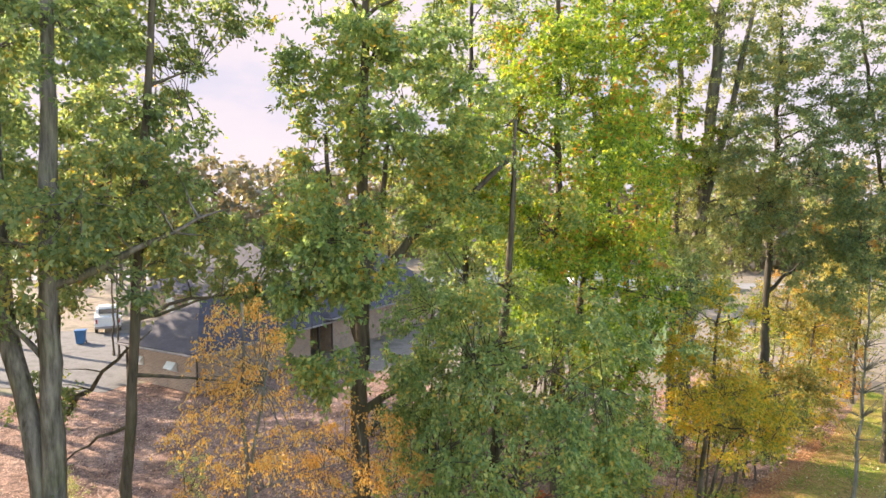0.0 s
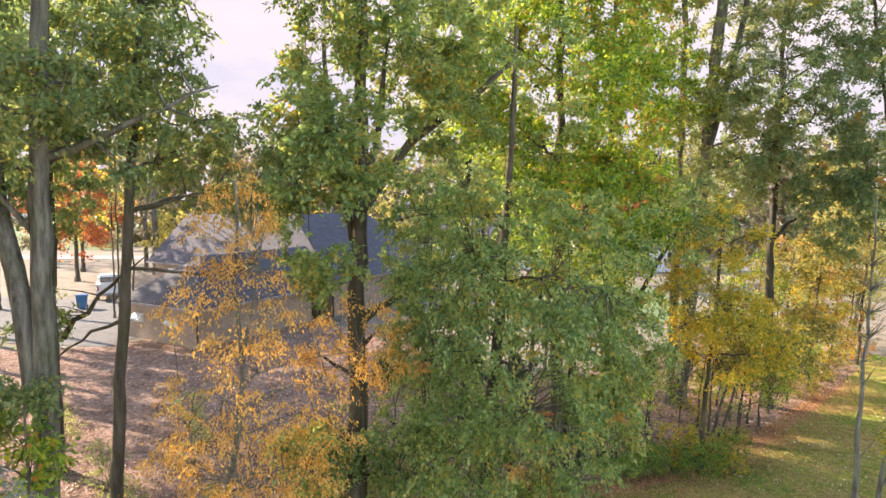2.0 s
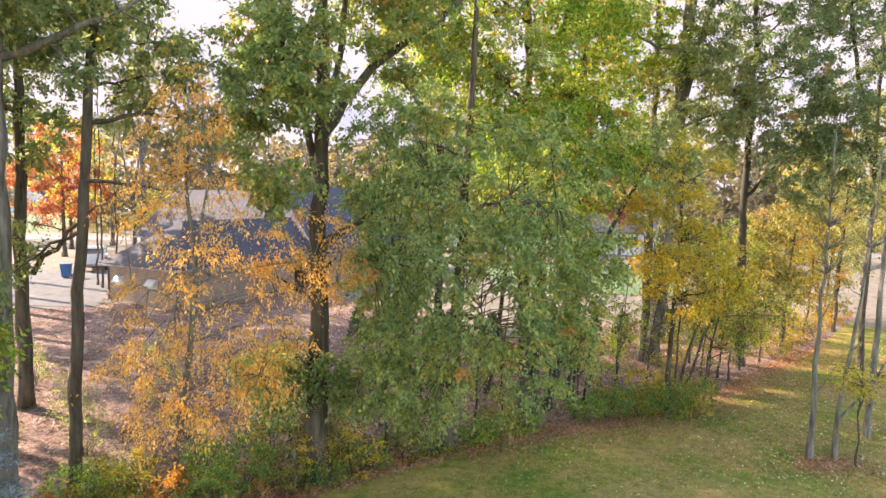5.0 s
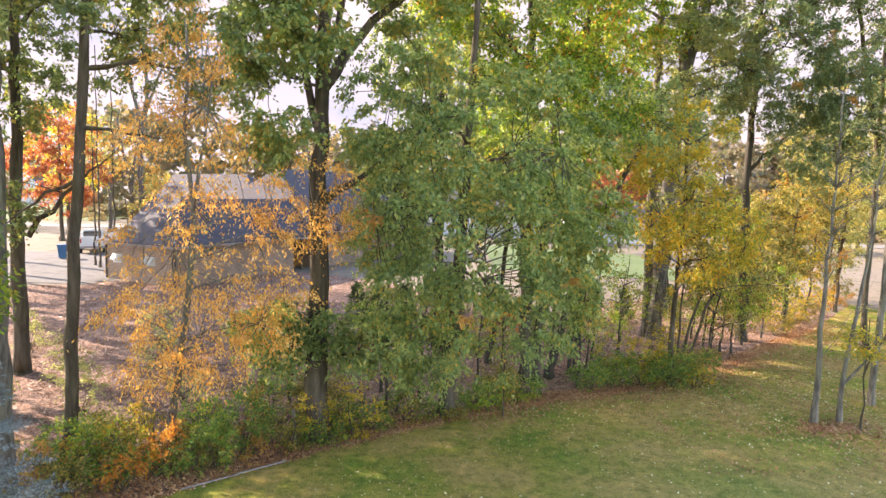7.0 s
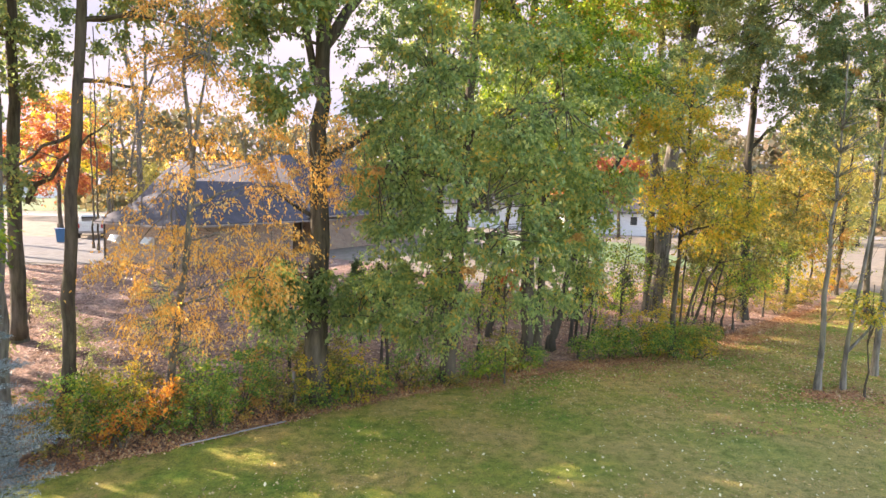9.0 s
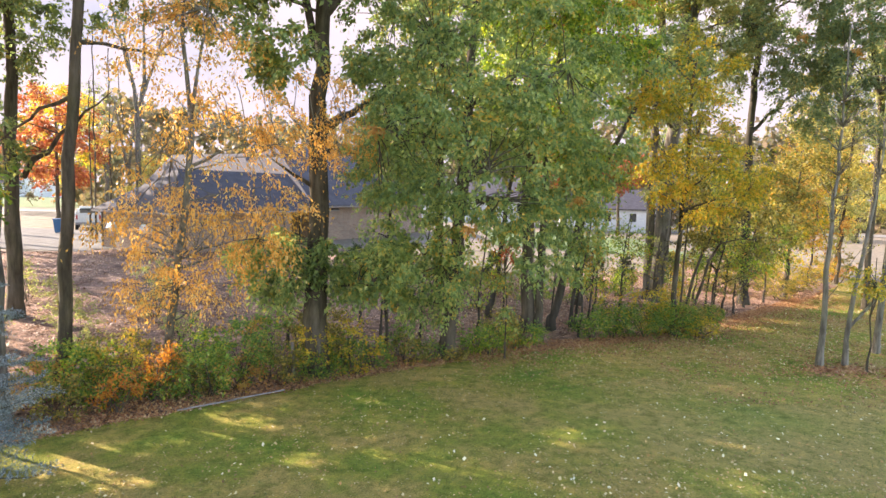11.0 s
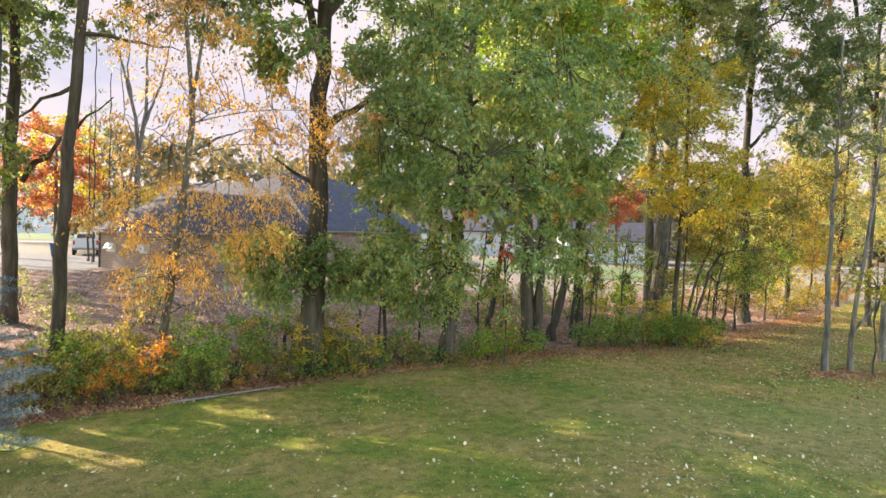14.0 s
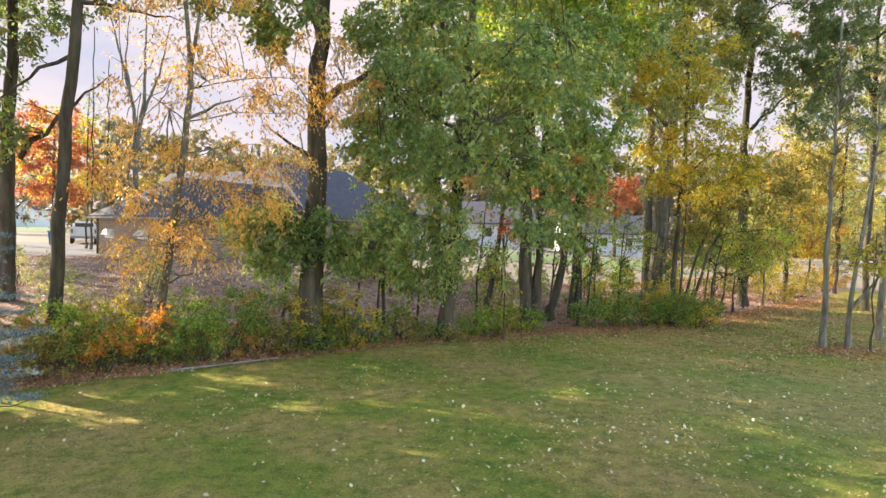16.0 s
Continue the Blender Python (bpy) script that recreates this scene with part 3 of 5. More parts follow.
tree("young_tree", "thin sapling with hanging green leaves", [
    ([(-0.55, 18.6, 0), (-0.5, 18.6, 4), (-0.35, 18.5, 8)], 0.06, 0.02)],
    [((-0.3, 18.0, 6.0), (1.2, 1.0, 2.2), 45), ((-0.4, 18.0, 2.6), (1.0, 0.8, 1.0), 18)], "oak", seed=21, limbs=6, bark=BARK_DARK, droop=0.4)
tree("tall_tree", "tall grey-barked tree with dull olive crown", [
    ([(11.0, 29.2, 0), (11.15, 29.1, 5), (11.6, 28.9, 11), (12.4, 28.8, 23)], 0.36, 0.2), ([(11.7, 28.9, 12.0), (12.6, 28.7, 15.5), (13.6, 28.6, 21)], 0.2, 0.09)],
    [((11.8, 27.8, 12.0), (3.2, 2.4, 2.8), 150), ((10.8, 26.8, 6.2), (1.8, 1.5, 1.3), 14), ((9.8, 26.5, 9.5), (2.0, 1.6, 1.6), 45), ((12.6, 28.0, 18.0), (4.0, 2.6, 3.4), 130)], "dull", seed=22, size=0.13, bark=BARK_GREY)
tree("tall_tree", "slim straight tree with dull olive leaves", [
    ([(10.65, 29.5, 0), (10.7, 29.5, 7), (10.7, 29.3, 21)], 0.22, 0.12)],
    [((9.2, 28.4, 15.0), (2.8, 2.2, 2.6), 95), ((9.2, 28.4, 20.0), (3.2, 2.4, 2.6), 90)], "maple", seed=23, size=0.14, bark=BARK_GREY)
tree("yellow_tree", "small tree with golden yellow autumn leaves", [
    ([(9.4, 22.6, 0), (9.35, 22.4, 3), (8.9, 20.6, 6.5), (8.5, 19.4, 9)], 0.11, 0.04)],
    [((8.2, 18.6, 7.9), (1.5, 1.3, 1.9), 60), ((8.9, 19.4, 5.8), (2.0, 1.4, 1.4), 55)], "yellow", seed=24, limbs=10, size=0.10, droop=0.35, dense=1.1, sprays=11, per=10)
tree("young_tree", "leaning saplings with yellow-green leaves", [
    ([(10.2, 24.0, 0), (10.6, 24.0, 2), (11.6, 23.9, 5)], 0.07, 0.025),
    ([(10.6, 24.3, 0.1), (11.3, 24.3, 2.6), (12.6, 24.2, 5.2)], 0.07, 0.025),
    ([(10.0, 23.6, 0.1), (10.1, 23.6, 2.6), (10.2, 23.5, 5.2)], 0.05, 0.02)],
    [((12.4, 23.8, 4.4), (2.3, 1.5, 1.6), 64), ((10.7, 23.6, 5.0), (1.4, 1.2, 1.0), 22)], "shrub_olive", seed=25, limbs=8, size=0.12, bark=BARK)
tree("dark_tree", "dark-barked tree with deep green high crown", [
    ([(15.2, 29.5, 0), (15.0, 29.4, 6), (15.0, 29.0, 21)], 0.24, 0.06)],
    [((15.2, 27.5, 13.6), (4.4, 3.0, 3.6), 240), ((16.8, 26.5, 9.4), (2.4, 2.0, 1.8), 60), ((16.0, 27.0, 19.0), (4.4, 3.0, 3.0), 160)], "darkgreen", seed=26, limbs=12, size=0.13, bark=BARK_DARK, accents=[(14.6, 25.0, 11.2), (15.8, 24.8, 13.0), (16.6, 24.6, 10.6)],
    extra_limbs=[((15.0, 29.3, 8.0), (17.2, 28.8, 10.2), 0.04, 0.10)])
tree("maple_tree", "tall maple behind the oaks with yellow-green leaves", [
    ([(0.9, 26.0, 0), (0.9, 26.0, 8), (1.2, 25.8, 22)], 0.2, 0.06)],
    [((0.9, 25.2, 8.2), (2.8, 1.8, 1.8), 44), ((0.9, 25.6, 12.5), (2.8, 2.2, 3.4), 120), ((0.9, 25.6, 18.8), (3.4, 2.6, 3.2), 130)], "oak_left", seed=31, limbs=10, size=0.13, bark=BARK_DARK)
tree("maple_tree", "tall maple at the back of the trees with lime leaves", [
    ([(7.0, 27.4, 0), (7.0, 27.4, 8), (7.1, 27.2, 22)], 0.18, 0.06)],
    [((7.0, 27.0, 13.0), (2.8, 2.2, 3.6), 130), ((7.0, 27.0, 19.5), (3.4, 2.6, 3.0), 130)], "maple", seed=32, limbs=10, size=0.13, bark=BARK_DARK)
tree("dark_tree", "tall green tree with pale forked limbs", [
    ([(20.6, 29.0, 0), (20.5, 28.8, 8), (20.0, 28.0, 21)], 0.15, 0.05),
    ([(20.4, 28.7, 9), (18.6, 27.6, 14), (17.0, 26.8, 20)], 0.12, 0.05)],
    [((18.8, 26.0, 13.5), (3.4, 2.4, 4.0), 170), ((18.0, 26.0, 19.0), (3.6, 2.6, 3.0), 100), ((19.4, 27.0, 9.6), (2.8, 2.0, 2.2), 50)], "darkgreen", seed=30, limbs=12, size=0.13, bark=BARK)
tree("bare_tree", "thin pale grey tree, almost leafless, on the lawn", [
    ([(12.5, 18.85, 0), (12.5, 18.85, 2.2), (12.62, 18.9, 5), (12.8, 19.0, 10)], 0.10, 0.015)],
    [((12.7, 18.6, 7.4), (1.1, 0.9, 3.0), 60)], "pale", seed=27, limbs=60, limb_scale=0.7, sprays=2, per=3, size=0.08, bark=BARK_PALE, flare=1.6,
    extra_limbs=[((12.52, 18.85, 1.9), (13.9, 18.6, 4.6), -0.03, 0.016), ((12.55, 18.87, 3.0), (11.5, 18.0, 5.6), -0.03, 0.014)])
tree("bare_tree", "pale grey forked young tree with few yellow leaves", [
    ([(13.3, 18.9, 0), (13.35, 18.9, 1.6), (13.85, 19.0, 5), (14.2, 19.0, 9.5)], 0.08, 0.015),
    ([(13.35, 18.9, 1.2), (14.4, 18.8, 2.6), (15.5, 18.7, 4.6)], 0.045, 0.015)],
    [((14.2, 18.7, 6.2), (1.2, 0.9, 3.0), 54), ((14.8, 18.2, 3.1), (0.9, 0.6, 0.5), 10)], "pale", seed=28, limbs=60, limb_scale=0.7, sprays=2, per=4, size=0.08, bark=BARK_PALE, flare=1.6)
tree("bare_tree", "grey-barked tree with thin olive crown by the lawn", [
    ([(15.4, 20.6, 0), (15.5, 20.6, 3), (15.9, 20.8, 16)], 0.11, 0.03)],
    [((15.9, 20.8, 10.5), (2.0, 1.6, 3.2), 50), ((16.4, 21.0, 15.0), (2.2, 1.8, 2.4), 45)], "dull", seed=29, limbs=12, sprays=5, per=6, size=0.10, bark=BARK_PALE)
for i, (x, y, leafname, zc, rz, rr, n) in enumerate([(18.5, 32.0, "shrub_olive", 5.5, 2.6, 2.2, 50), (24.5, 37.5, "pale", 10.0, 4.5, 4.0, 110), (23.5, 30.0, "dull", 11.5, 4.0, 3.0, 80), (26.5, 33.0, "dull", 7.0, 4.0, 3.2, 70), (22.0, 41.0, "shrub_olive", 5.0, 2.6, 3.0, 50), (21.5, 27.0, "dull", 9.5, 3.0, 2.4, 50), (1.6, 31.5, "oak_left", 9.0, 3.2, 2.6, 70), (5.2, 32.6, "maple", 9.0, 3.4, 2.6, 70), (31.0, 40.0, "oak_left", 9.0, 5.0, 4.0, 70), (14.5, 38.0, "oak_left", 10.5, 3.5, 3.0, 50)]):
    tree("woodland_tree", "slim woodland tree with autumn leaves beyond the lawn", [([(x, y, 0), (x + 0.2, y, 5), (x + 0.5, y, zc + rz * 0.7)], 0.11, 0.03)],
         [((x + 0.3, y - 0.4, zc), (rr, rr * 0.8, rz), n)], leafname, seed=60 + i, limbs=8, size=0.15, reach=0.8, group="woodland trees beyond the lawn", bark=BARK)
for i, (x, y, leafname, zc, rz, rr, n) in enumerate([(17.0, 33.0, "dull", 3.6, 1.8, 1.7, 26), (19.6, 34.2, "yellow", 3.8, 2.0, 1.8, 28), (22.0, 36.2, "turned", 4.2, 2.0, 1.9, 28), (24.4, 38.5, "dull", 4.5, 2.4, 2.0, 30), (20.4, 38.2, "shrub_olive", 5.4, 2.4, 2.0, 30), (26.8, 41.5, "dull", 5.0, 2.6, 2.2, 30), (28.6, 44.5, "pale", 5.5, 3.0, 2.4, 34), (17.8, 36.6, "maple", 4.6, 2.2, 1.8, 28), (24.0, 44.0, "turned", 5.0, 2.6, 2.2, 30), (31.0, 48.0, "yellow", 6.0, 3.0, 2.6, 30)]):
    tree("woodland_tree", "small woodland tree with yellow and orange leaves", [([(x, y, 0), (x + 0.2, y, 2.4), (x + 0.4, y, zc + rz * 0.7)], 0.07, 0.02)],
         [((x + 0.2, y - 0.3, zc), (rr, rr * 0.8, rz), n)], leafname, seed=360 + i, limbs=7, size=0.14, sprays=9, per=9, reach=0.7, group="woodland trees beyond the lawn", bark=BARK, dense=1.1)
tree("young_maple", "young maple with bright lime-green leaves", [([(-7.9, 11.9, 0), (-7.8, 11.8, 3), (-7.7, 11.6, 6)], 0.05, 0.02)],
     [((-7.8, 11.6, 4.9), (0.7, 0.6, 1.0), 9)], "maple", seed=40, limbs=5, size=0.13)


def shrub(x, y, w, h, leafname, label, seed, n=None, size=0.075, reach=0.32, sprays=7, per=7, slim=0.55, name="shrub"):
    rng = np.random.default_rng(seed)
    z = height(x, y)
    thing = tagged(empty(name, x, y, z), label, "shrub")
    n = n or int(15 * w * h / 0.9) + 5
    c = ellipsoid_points(rng, (0, 0, h * 0.5), (w * 0.5, w * 0.42, h * 0.46), n, 0.3)
    c[:, 2] = np.maximum(c[:, 2], 0.1)
    for tip in c[:min(9, len(c))]:
        v, f = [], []
        tube_into(v, f, bend((rng.normal(0, 0.08), rng.normal(0, 0.08), -0.05), tip, 4, 0.06, rng), [0.013, 0.011, 0.009, 0.007, 0.004], 4)
        child("stem", mesh_from("stem", v, f, BARK), thing)
    child("foliage", quads_mesh("foliage", leaves_on(c, rng, sprays, per, reach, size, 0.2, slim, (0, 0, h * 0.3), 0.15), LEAF[{"shrub_thin": "dull", "shrub_rust": "turned", "shrub_lime": "maple"}.get(leafname, leafname)]), thing)
    return thing


SHRUBS = [
    (-5.5, 14.5, 1.0, 1.5, "shrub_orange"), (-6.0, 13.7, 1.0, 1.0, "shrub_orange"), (-2.3, 16.6, 0.9, 1.8, "yellow"), (-1.3, 16.9, 1.4, 1.7, "yellow"),
    (-0.9, 17.6, 1.1, 0.8, "shrub_green"), (-2.75, 16.2, 0.9, 0.8, "shrub_olive"), (-2.0, 16.5, 0.9, 0.7, "shrub_green"), (1.3, 18.65, 1.0, 0.6, "shrub_olive"), (0.1, 18.3, 1.3, 0.8, "shrub_olive"), (0.8, 18.7, 0.9, 0.6, "shrub_green"), (-0.2, 19.0, 1.2, 1.0, "shrub_green"),
    (2.2, 19.7, 1.4, 1.0, "shrub_green"), (3.0, 20.2, 1.5, 1.0, "shrub_olive"), (3.9, 20.7, 1.4, 0.8, "shrub_green"), (3.2, 21.2, 1.3, 1.2, "shrub_olive"),
    (7.1, 21.9, 1.8, 1.4, "shrub_green"), (8.2, 22.1, 1.8, 1.4, "shrub_green"), (9.3, 22.9, 1.6, 1.2, "shrub_olive"), (8.6, 23.0, 1.3, 1.7, "yellow"), (10.4, 23.7, 1.6, 0.9, "shrub_green"), (11.7, 25.3, 1.5, 0.8, "shrub_olive"), (9.3, 22.1, 1.7, 1.3, "shrub_green"), (10.1, 22.8, 1.6, 1.2, "shrub_olive"), (10.9, 23.5, 1.5, 1.0, "shrub_green"), (6.3, 21.6, 1.5, 1.1, "shrub_green"),
]
SHRUBS += [(17.6, 31.2, 2.0, 1.5, "shrub_olive"), (19.0, 33.0, 2.2, 1.7, "yellow"), (20.8, 34.4, 2.0, 1.4, "shrub_olive"), (22.6, 36.6, 2.4, 1.8, "yellow"), (24.6, 38.2, 2.2, 1.5, "shrub_orange"), (26.2, 40.4, 2.4, 1.8, "shrub_olive"), (18.2, 35.4, 2.2, 1.6, "shrub_olive"), (21.0, 38.6, 2.4, 1.6, "yellow"), (15.4, 32.6, 1.8, 1.2, "shrub_olive")]
SHRUBS += [(2.6, 25.4, 1.4, 1.5, "shrub_lime"), (4.9, 26.2, 1.5, 1.7, "shrub_lime"), (6.6, 27.3, 1.5, 1.4, "shrub_lime"), (7.8, 28.6, 1.4, 1.6, "yellow"), (1.2, 27.8, 1.5, 1.4, "shrub_lime"), (9.4, 29.6, 1.5, 1.7, "shrub_lime"), (-0.8, 26.6, 1.4, 1.5, "shrub_lime"), (5.6, 29.8, 1.6, 1.6, "shrub_lime"), (3.6, 28.6, 1.3, 1.2, "shrub_olive"), (11.0, 27.2, 1.4, 1.9, "yellow"), (12.6, 30.2, 1.4, 1.5, "shrub_lime")]
SHRUBS += [(-6.9, 14.4, 1.3, 1.5, "shrub_lime"), (-6.5, 15.1, 1.1, 1.6, "yellow"), (-7.7, 15.0, 1.2, 1.3, "shrub_green"), (-4.5, 14.9, 1.4, 1.2, "shrub_green"), (-4.0, 15.9, 1.5, 1.7, "shrub_green"), (-5.2, 16.0, 1.2, 1.6, "shrub_lime"), (-1.6, 17.5, 1.0, 1.1, "shrub_green"), (2.6, 19.3, 1.5, 0.9, "shrub_lime"), (3.5, 20.1, 1.4, 0.9, "shrub_lime"), (8.9, 22.6, 1.3, 1.8, "yellow"), (7.4, 22.8, 1.2, 1.9, "yellow"), (10.2, 22.2, 1.2, 0.9, "yellow"), (9.8, 23.4, 1.4, 1.4, "shrub_lime")]
mixed = ["shrub_olive", "shrub_olive", "shrub_rust", "shrub_olive", "shrub_green", "shrub_green", "shrub_olive", "shrub_rust", "shrub_olive", "shrub_green"]
SHRUBS += [(-10.6, 19.6, 1.3, 1.9, "shrub_thin"), (-9.1, 17.6, 1.2, 1.7, "shrub_thin"), (-11.6, 17.2, 1.3, 2.0, "shrub_thin"), (-8.7, 21.6, 1.2, 1.6, "shrub_thin"), (-6.6, 18.6, 1.1, 1.3, "shrub_thin"), (-10.0, 24.5, 1.4, 1.8, "shrub_thin"), (-13.9, 22.8, 1.3, 1.7, "shrub_thin")]
pick = random.Random(5)
for k in range(11):
    x = -9.4 + 0.75 * k
    SHRUBS.append((x + pick.uniform(-0.15, 0.15), edge_at(x) + 1.25 + pick.uniform(-0.1, 0.2), pick.uniform(1.1, 1.4), pick.uniform(0.75, 1.05), mixed[k % 10]))
    SHRUBS.append((x - 0.3 + pick.uniform(-0.2, 0.2), edge_at(x) + 2.4 + pick.uniform(-0.2, 0.3), pick.uniform(1.4, 1.8), pick.uniform(1.15, 1.55), mixed[(k * 7 + 3) % 10]))
SHRUB_WORDS = {"shrub_lime": "loose sunlit lime-green bush under the trees", "shrub_rust": "twiggy shrub with rust-brown turning leaves at the lawn's edge", "shrub_thin": "thin grey-green shrub with bare twigs in the leaf bed", "shrub_olive": "loose olive and yellow-green shrub at the lawn's edge", "shrub_green": "leafy green shrub at the lawn's edge", "shrub_orange": "small shrub with orange autumn leaves", "yellow": "thin shrub with golden yellow leaves"}
for i, (x, y, w, h, lf) in enumerate(SHRUBS):
    shrub(x, y, w, h, lf, SHRUB_WORDS[lf], 100 + i, n=int(9 * w * h) + 4 if lf in ("yellow", "shrub_orange", "shrub_thin", "shrub_rust", "shrub_lime") else None)

for i, (x, y, h, lf) in enumerate([(0.4, 19.8, 4.4, "maple"), (2.3, 21.2, 4.6, "maple"), (3.3, 23.0, 4.0, "shrub_olive"), (-0.9, 20.6, 4.2, "oak"), (5.4, 24.6, 4.4, "shrub_olive"), (7.2, 25.4, 4.6, "shrub_olive"), (12.6, 27.5, 4.5, "maple"), (14.2, 30.5, 4.8, "yellow"), (-3.6, 19.2, 3.6, "oak"),
                                   (1.4, 22.6, 3.6, "maple"), (6.4, 22.9, 3.8, "maple"), (8.6, 26.5, 4.2, "maple"), (9.2, 24.6, 3.6, "shrub_olive"), (-1.8, 22.4, 3.2, "maple"), (12.2, 25.8, 3.6, "dull"), (16.5, 30.2, 4.4, "maple"), (13.6, 27.0, 3.0, "shrub_olive"), (-2.9, 20.6, 3.2, "shrub_green"), (10.9, 26.8, 4.4, "dull"), (5.9, 22.0, 4.6, "maple"), (7.6, 23.4, 4.2, "maple")]):
    tree("sapling", "thin understory sapling with sparse leaves", [([(x, y, 0), (x + 0.1, y, h * 0.5), (x + 0.3, y - 0.1, h)], 0.045, 0.012)],
         [((x + 0.15, y, h * 0.66), (1.0, 0.9, h * 0.32), 15)], lf, seed=300 + i, limbs=4, size=0.09, sprays=6, per=7, reach=0.45, bark=BARK_DARK, group="understory saplings", dense=1.0, twigs=False)
for i, (x, y, h, lf) in enumerate([(11.9, 25.4, 4.2, "maple"), (13.2, 27.2, 4.4, "shrub_olive"), (14.8, 28.6, 4.6, "maple"), (12.8, 29.4, 4.0, "yellow"), (16.2, 31.4, 4.6, "shrub_olive")]):
    tree("sapling", "low spreading sapling with lime and yellow leaves", [([(x, y, 0), (x + 0.2, y, h * 0.5), (x + 0.6, y - 0.2, h)], 0.05, 0.015)],
         [((x + 0.3, y - 0.3, h * 0.62), (1.7, 1.3, h * 0.26), 30)], lf, seed=420 + i, limbs=8, size=0.10, sprays=7, per=8, reach=0.5, bark=BARK_DARK, group="understory saplings", dense=1.0, droop=0.3)
# unseen oaks, added past the spruce and house to shade lawn and roof
for i, (x, y, rr, up, n) in enumerate([(-15.5, 8.8, 3.4, 0, 90), (-13.5, 3.6, 3.6, 0, 90), (-17.5, 15.5, 3.2, 0, 90), (-17.0, -2.0, 3.8, 0, 90), (-21.0, 22.0, 3.4, 0, 44), (-27.0, 33.0, 3.6, 0, 12), (-32.0, 38.5, 3.8, 2, 34), (-28.0, 36.6, 4.0, 6, 58), (-30.8, 41.2, 3.8, 2, 54), (-22.2, 28.8, 3.1, 2.5, 54), (-36.5, 35.5, 4.4, 9, 44), (-33.5, 40.5, 4.4, 10, 44), (-33.0, 46.5, 4.6, 11, 44)]):
    tree("oak_tree", "unseen tall oak added outside the view to shade the lawn and house", [([(x, y, 0), (x + 0.1, y, 6), (x, y + 0.2, 18 + up)], 0.26, 0.06)],
         [((x, y, 11.0 + up), (rr, rr, 3.6), n), ((x, y, 16.5 + up), (rr * 0.9, rr * 0.9, 3.0), n * 0.66)], "oak_left", seed=80 + i, limbs=6, size=0.38, reach=1.0, dense=1.8, sprays=8, per=6, twigs=False, ragged_crown=False)

for i, (x, y) in enumerate([(-21.9, 42.5), (-21.1, 42.9), (-22.8, 43.6)]):
    tree("thin_tree", "thin straight bare tree beside the driveway", [([(x, y, 0), (x + 0.05, y, 8), (x + 0.1, y, 16 - 2 * i)], 0.075, 0.03)],
         [((x, y, 11.5 - i), (0.5, 0.5, 2.2), 10)], "oak_left", seed=330 + i, limbs=4, sprays=4, per=5, size=0.12, bark=BARK, group="thin trees by the drive", dense=1.0)

tree("sapling", "small sapling with bright yellow leaves by the pale trees", [([(13.5, 18.2, 0), (13.5, 18.2, 1.6), (13.4, 18.0, 3.4)], 0.03, 0.01)],
     [((13.3, 17.9, 2.8), (0.75, 0.5, 0.45), 15)], "yellow", seed=341, limbs=5, sprays=6, per=6, reach=0.4, size=0.10, dense=1.0)
tree("sapling", "small sapling with a few scarlet leaves", [([(3.0, 18.9, 0), (3.0, 18.8, 2), (2.95, 18.4, 3.5)], 0.025, 0.008)],
     [((2.95, 18.3, 3.3), (0.25, 0.2, 0.3), 4)], "scarlet", seed=342, limbs=3, sprays=7, per=7, reach=0.3, size=0.10, dense=1.0)


# ---- the brick house ----
def brick_material():
    m, nt, p = basic("brick")
    tc = nt.nodes.new("ShaderNodeTexCoord")
    b = nt.nodes.new("ShaderNodeTexBrick")
    sp, ad, cb = nt.nodes.new("ShaderNodeSeparateXYZ"), nt.nodes.new("ShaderNodeMath"), nt.nodes.new("ShaderNodeCombineXYZ")
    nt.links.new(tc.outputs["Object"], sp.inputs[0])
    nt.links.new(sp.outputs[0], ad.inputs[0])
    nt.links.new(sp.outputs[1], ad.inputs[1])
    nt.links.new(ad.outputs[0], cb.inputs[0])
    nt.links.new(sp.outputs[2], cb.inputs[1])
    nt.links.new(cb.outputs[0], b.inputs["Vector"])
    b.inputs["Scale"].default_value = 1.0
    b.inputs["Brick Width"].default_value, b.inputs["Row Height"].default_value, b.inputs["Mortar Size"].default_value = 0.22, 0.09, 0.013
    b.inputs["Color1"].default_value, b.inputs["Color2"].default_value, b.inputs["Mortar"].default_value = (0.34, 0.21, 0.15, 1), (0.23, 0.145, 0.105, 1), (0.42, 0.34, 0.28, 1)
    n = noise_node(nt, 1.2, 4)
    col = mixer(nt, 1.0, b.outputs[0], ramped(nt, n.outputs[0], [(0.3, (0.8, 0.8, 0.8)), (0.7, (1.1, 1.08, 1.05))]), "MULTIPLY")
    nt.links.new(col, p.inputs["Base Color"])
    p.inputs["Roughness"].default_value = 0.9
    bumped(nt, b.outputs["Fac"], p, -0.4, 0.01)
    return m


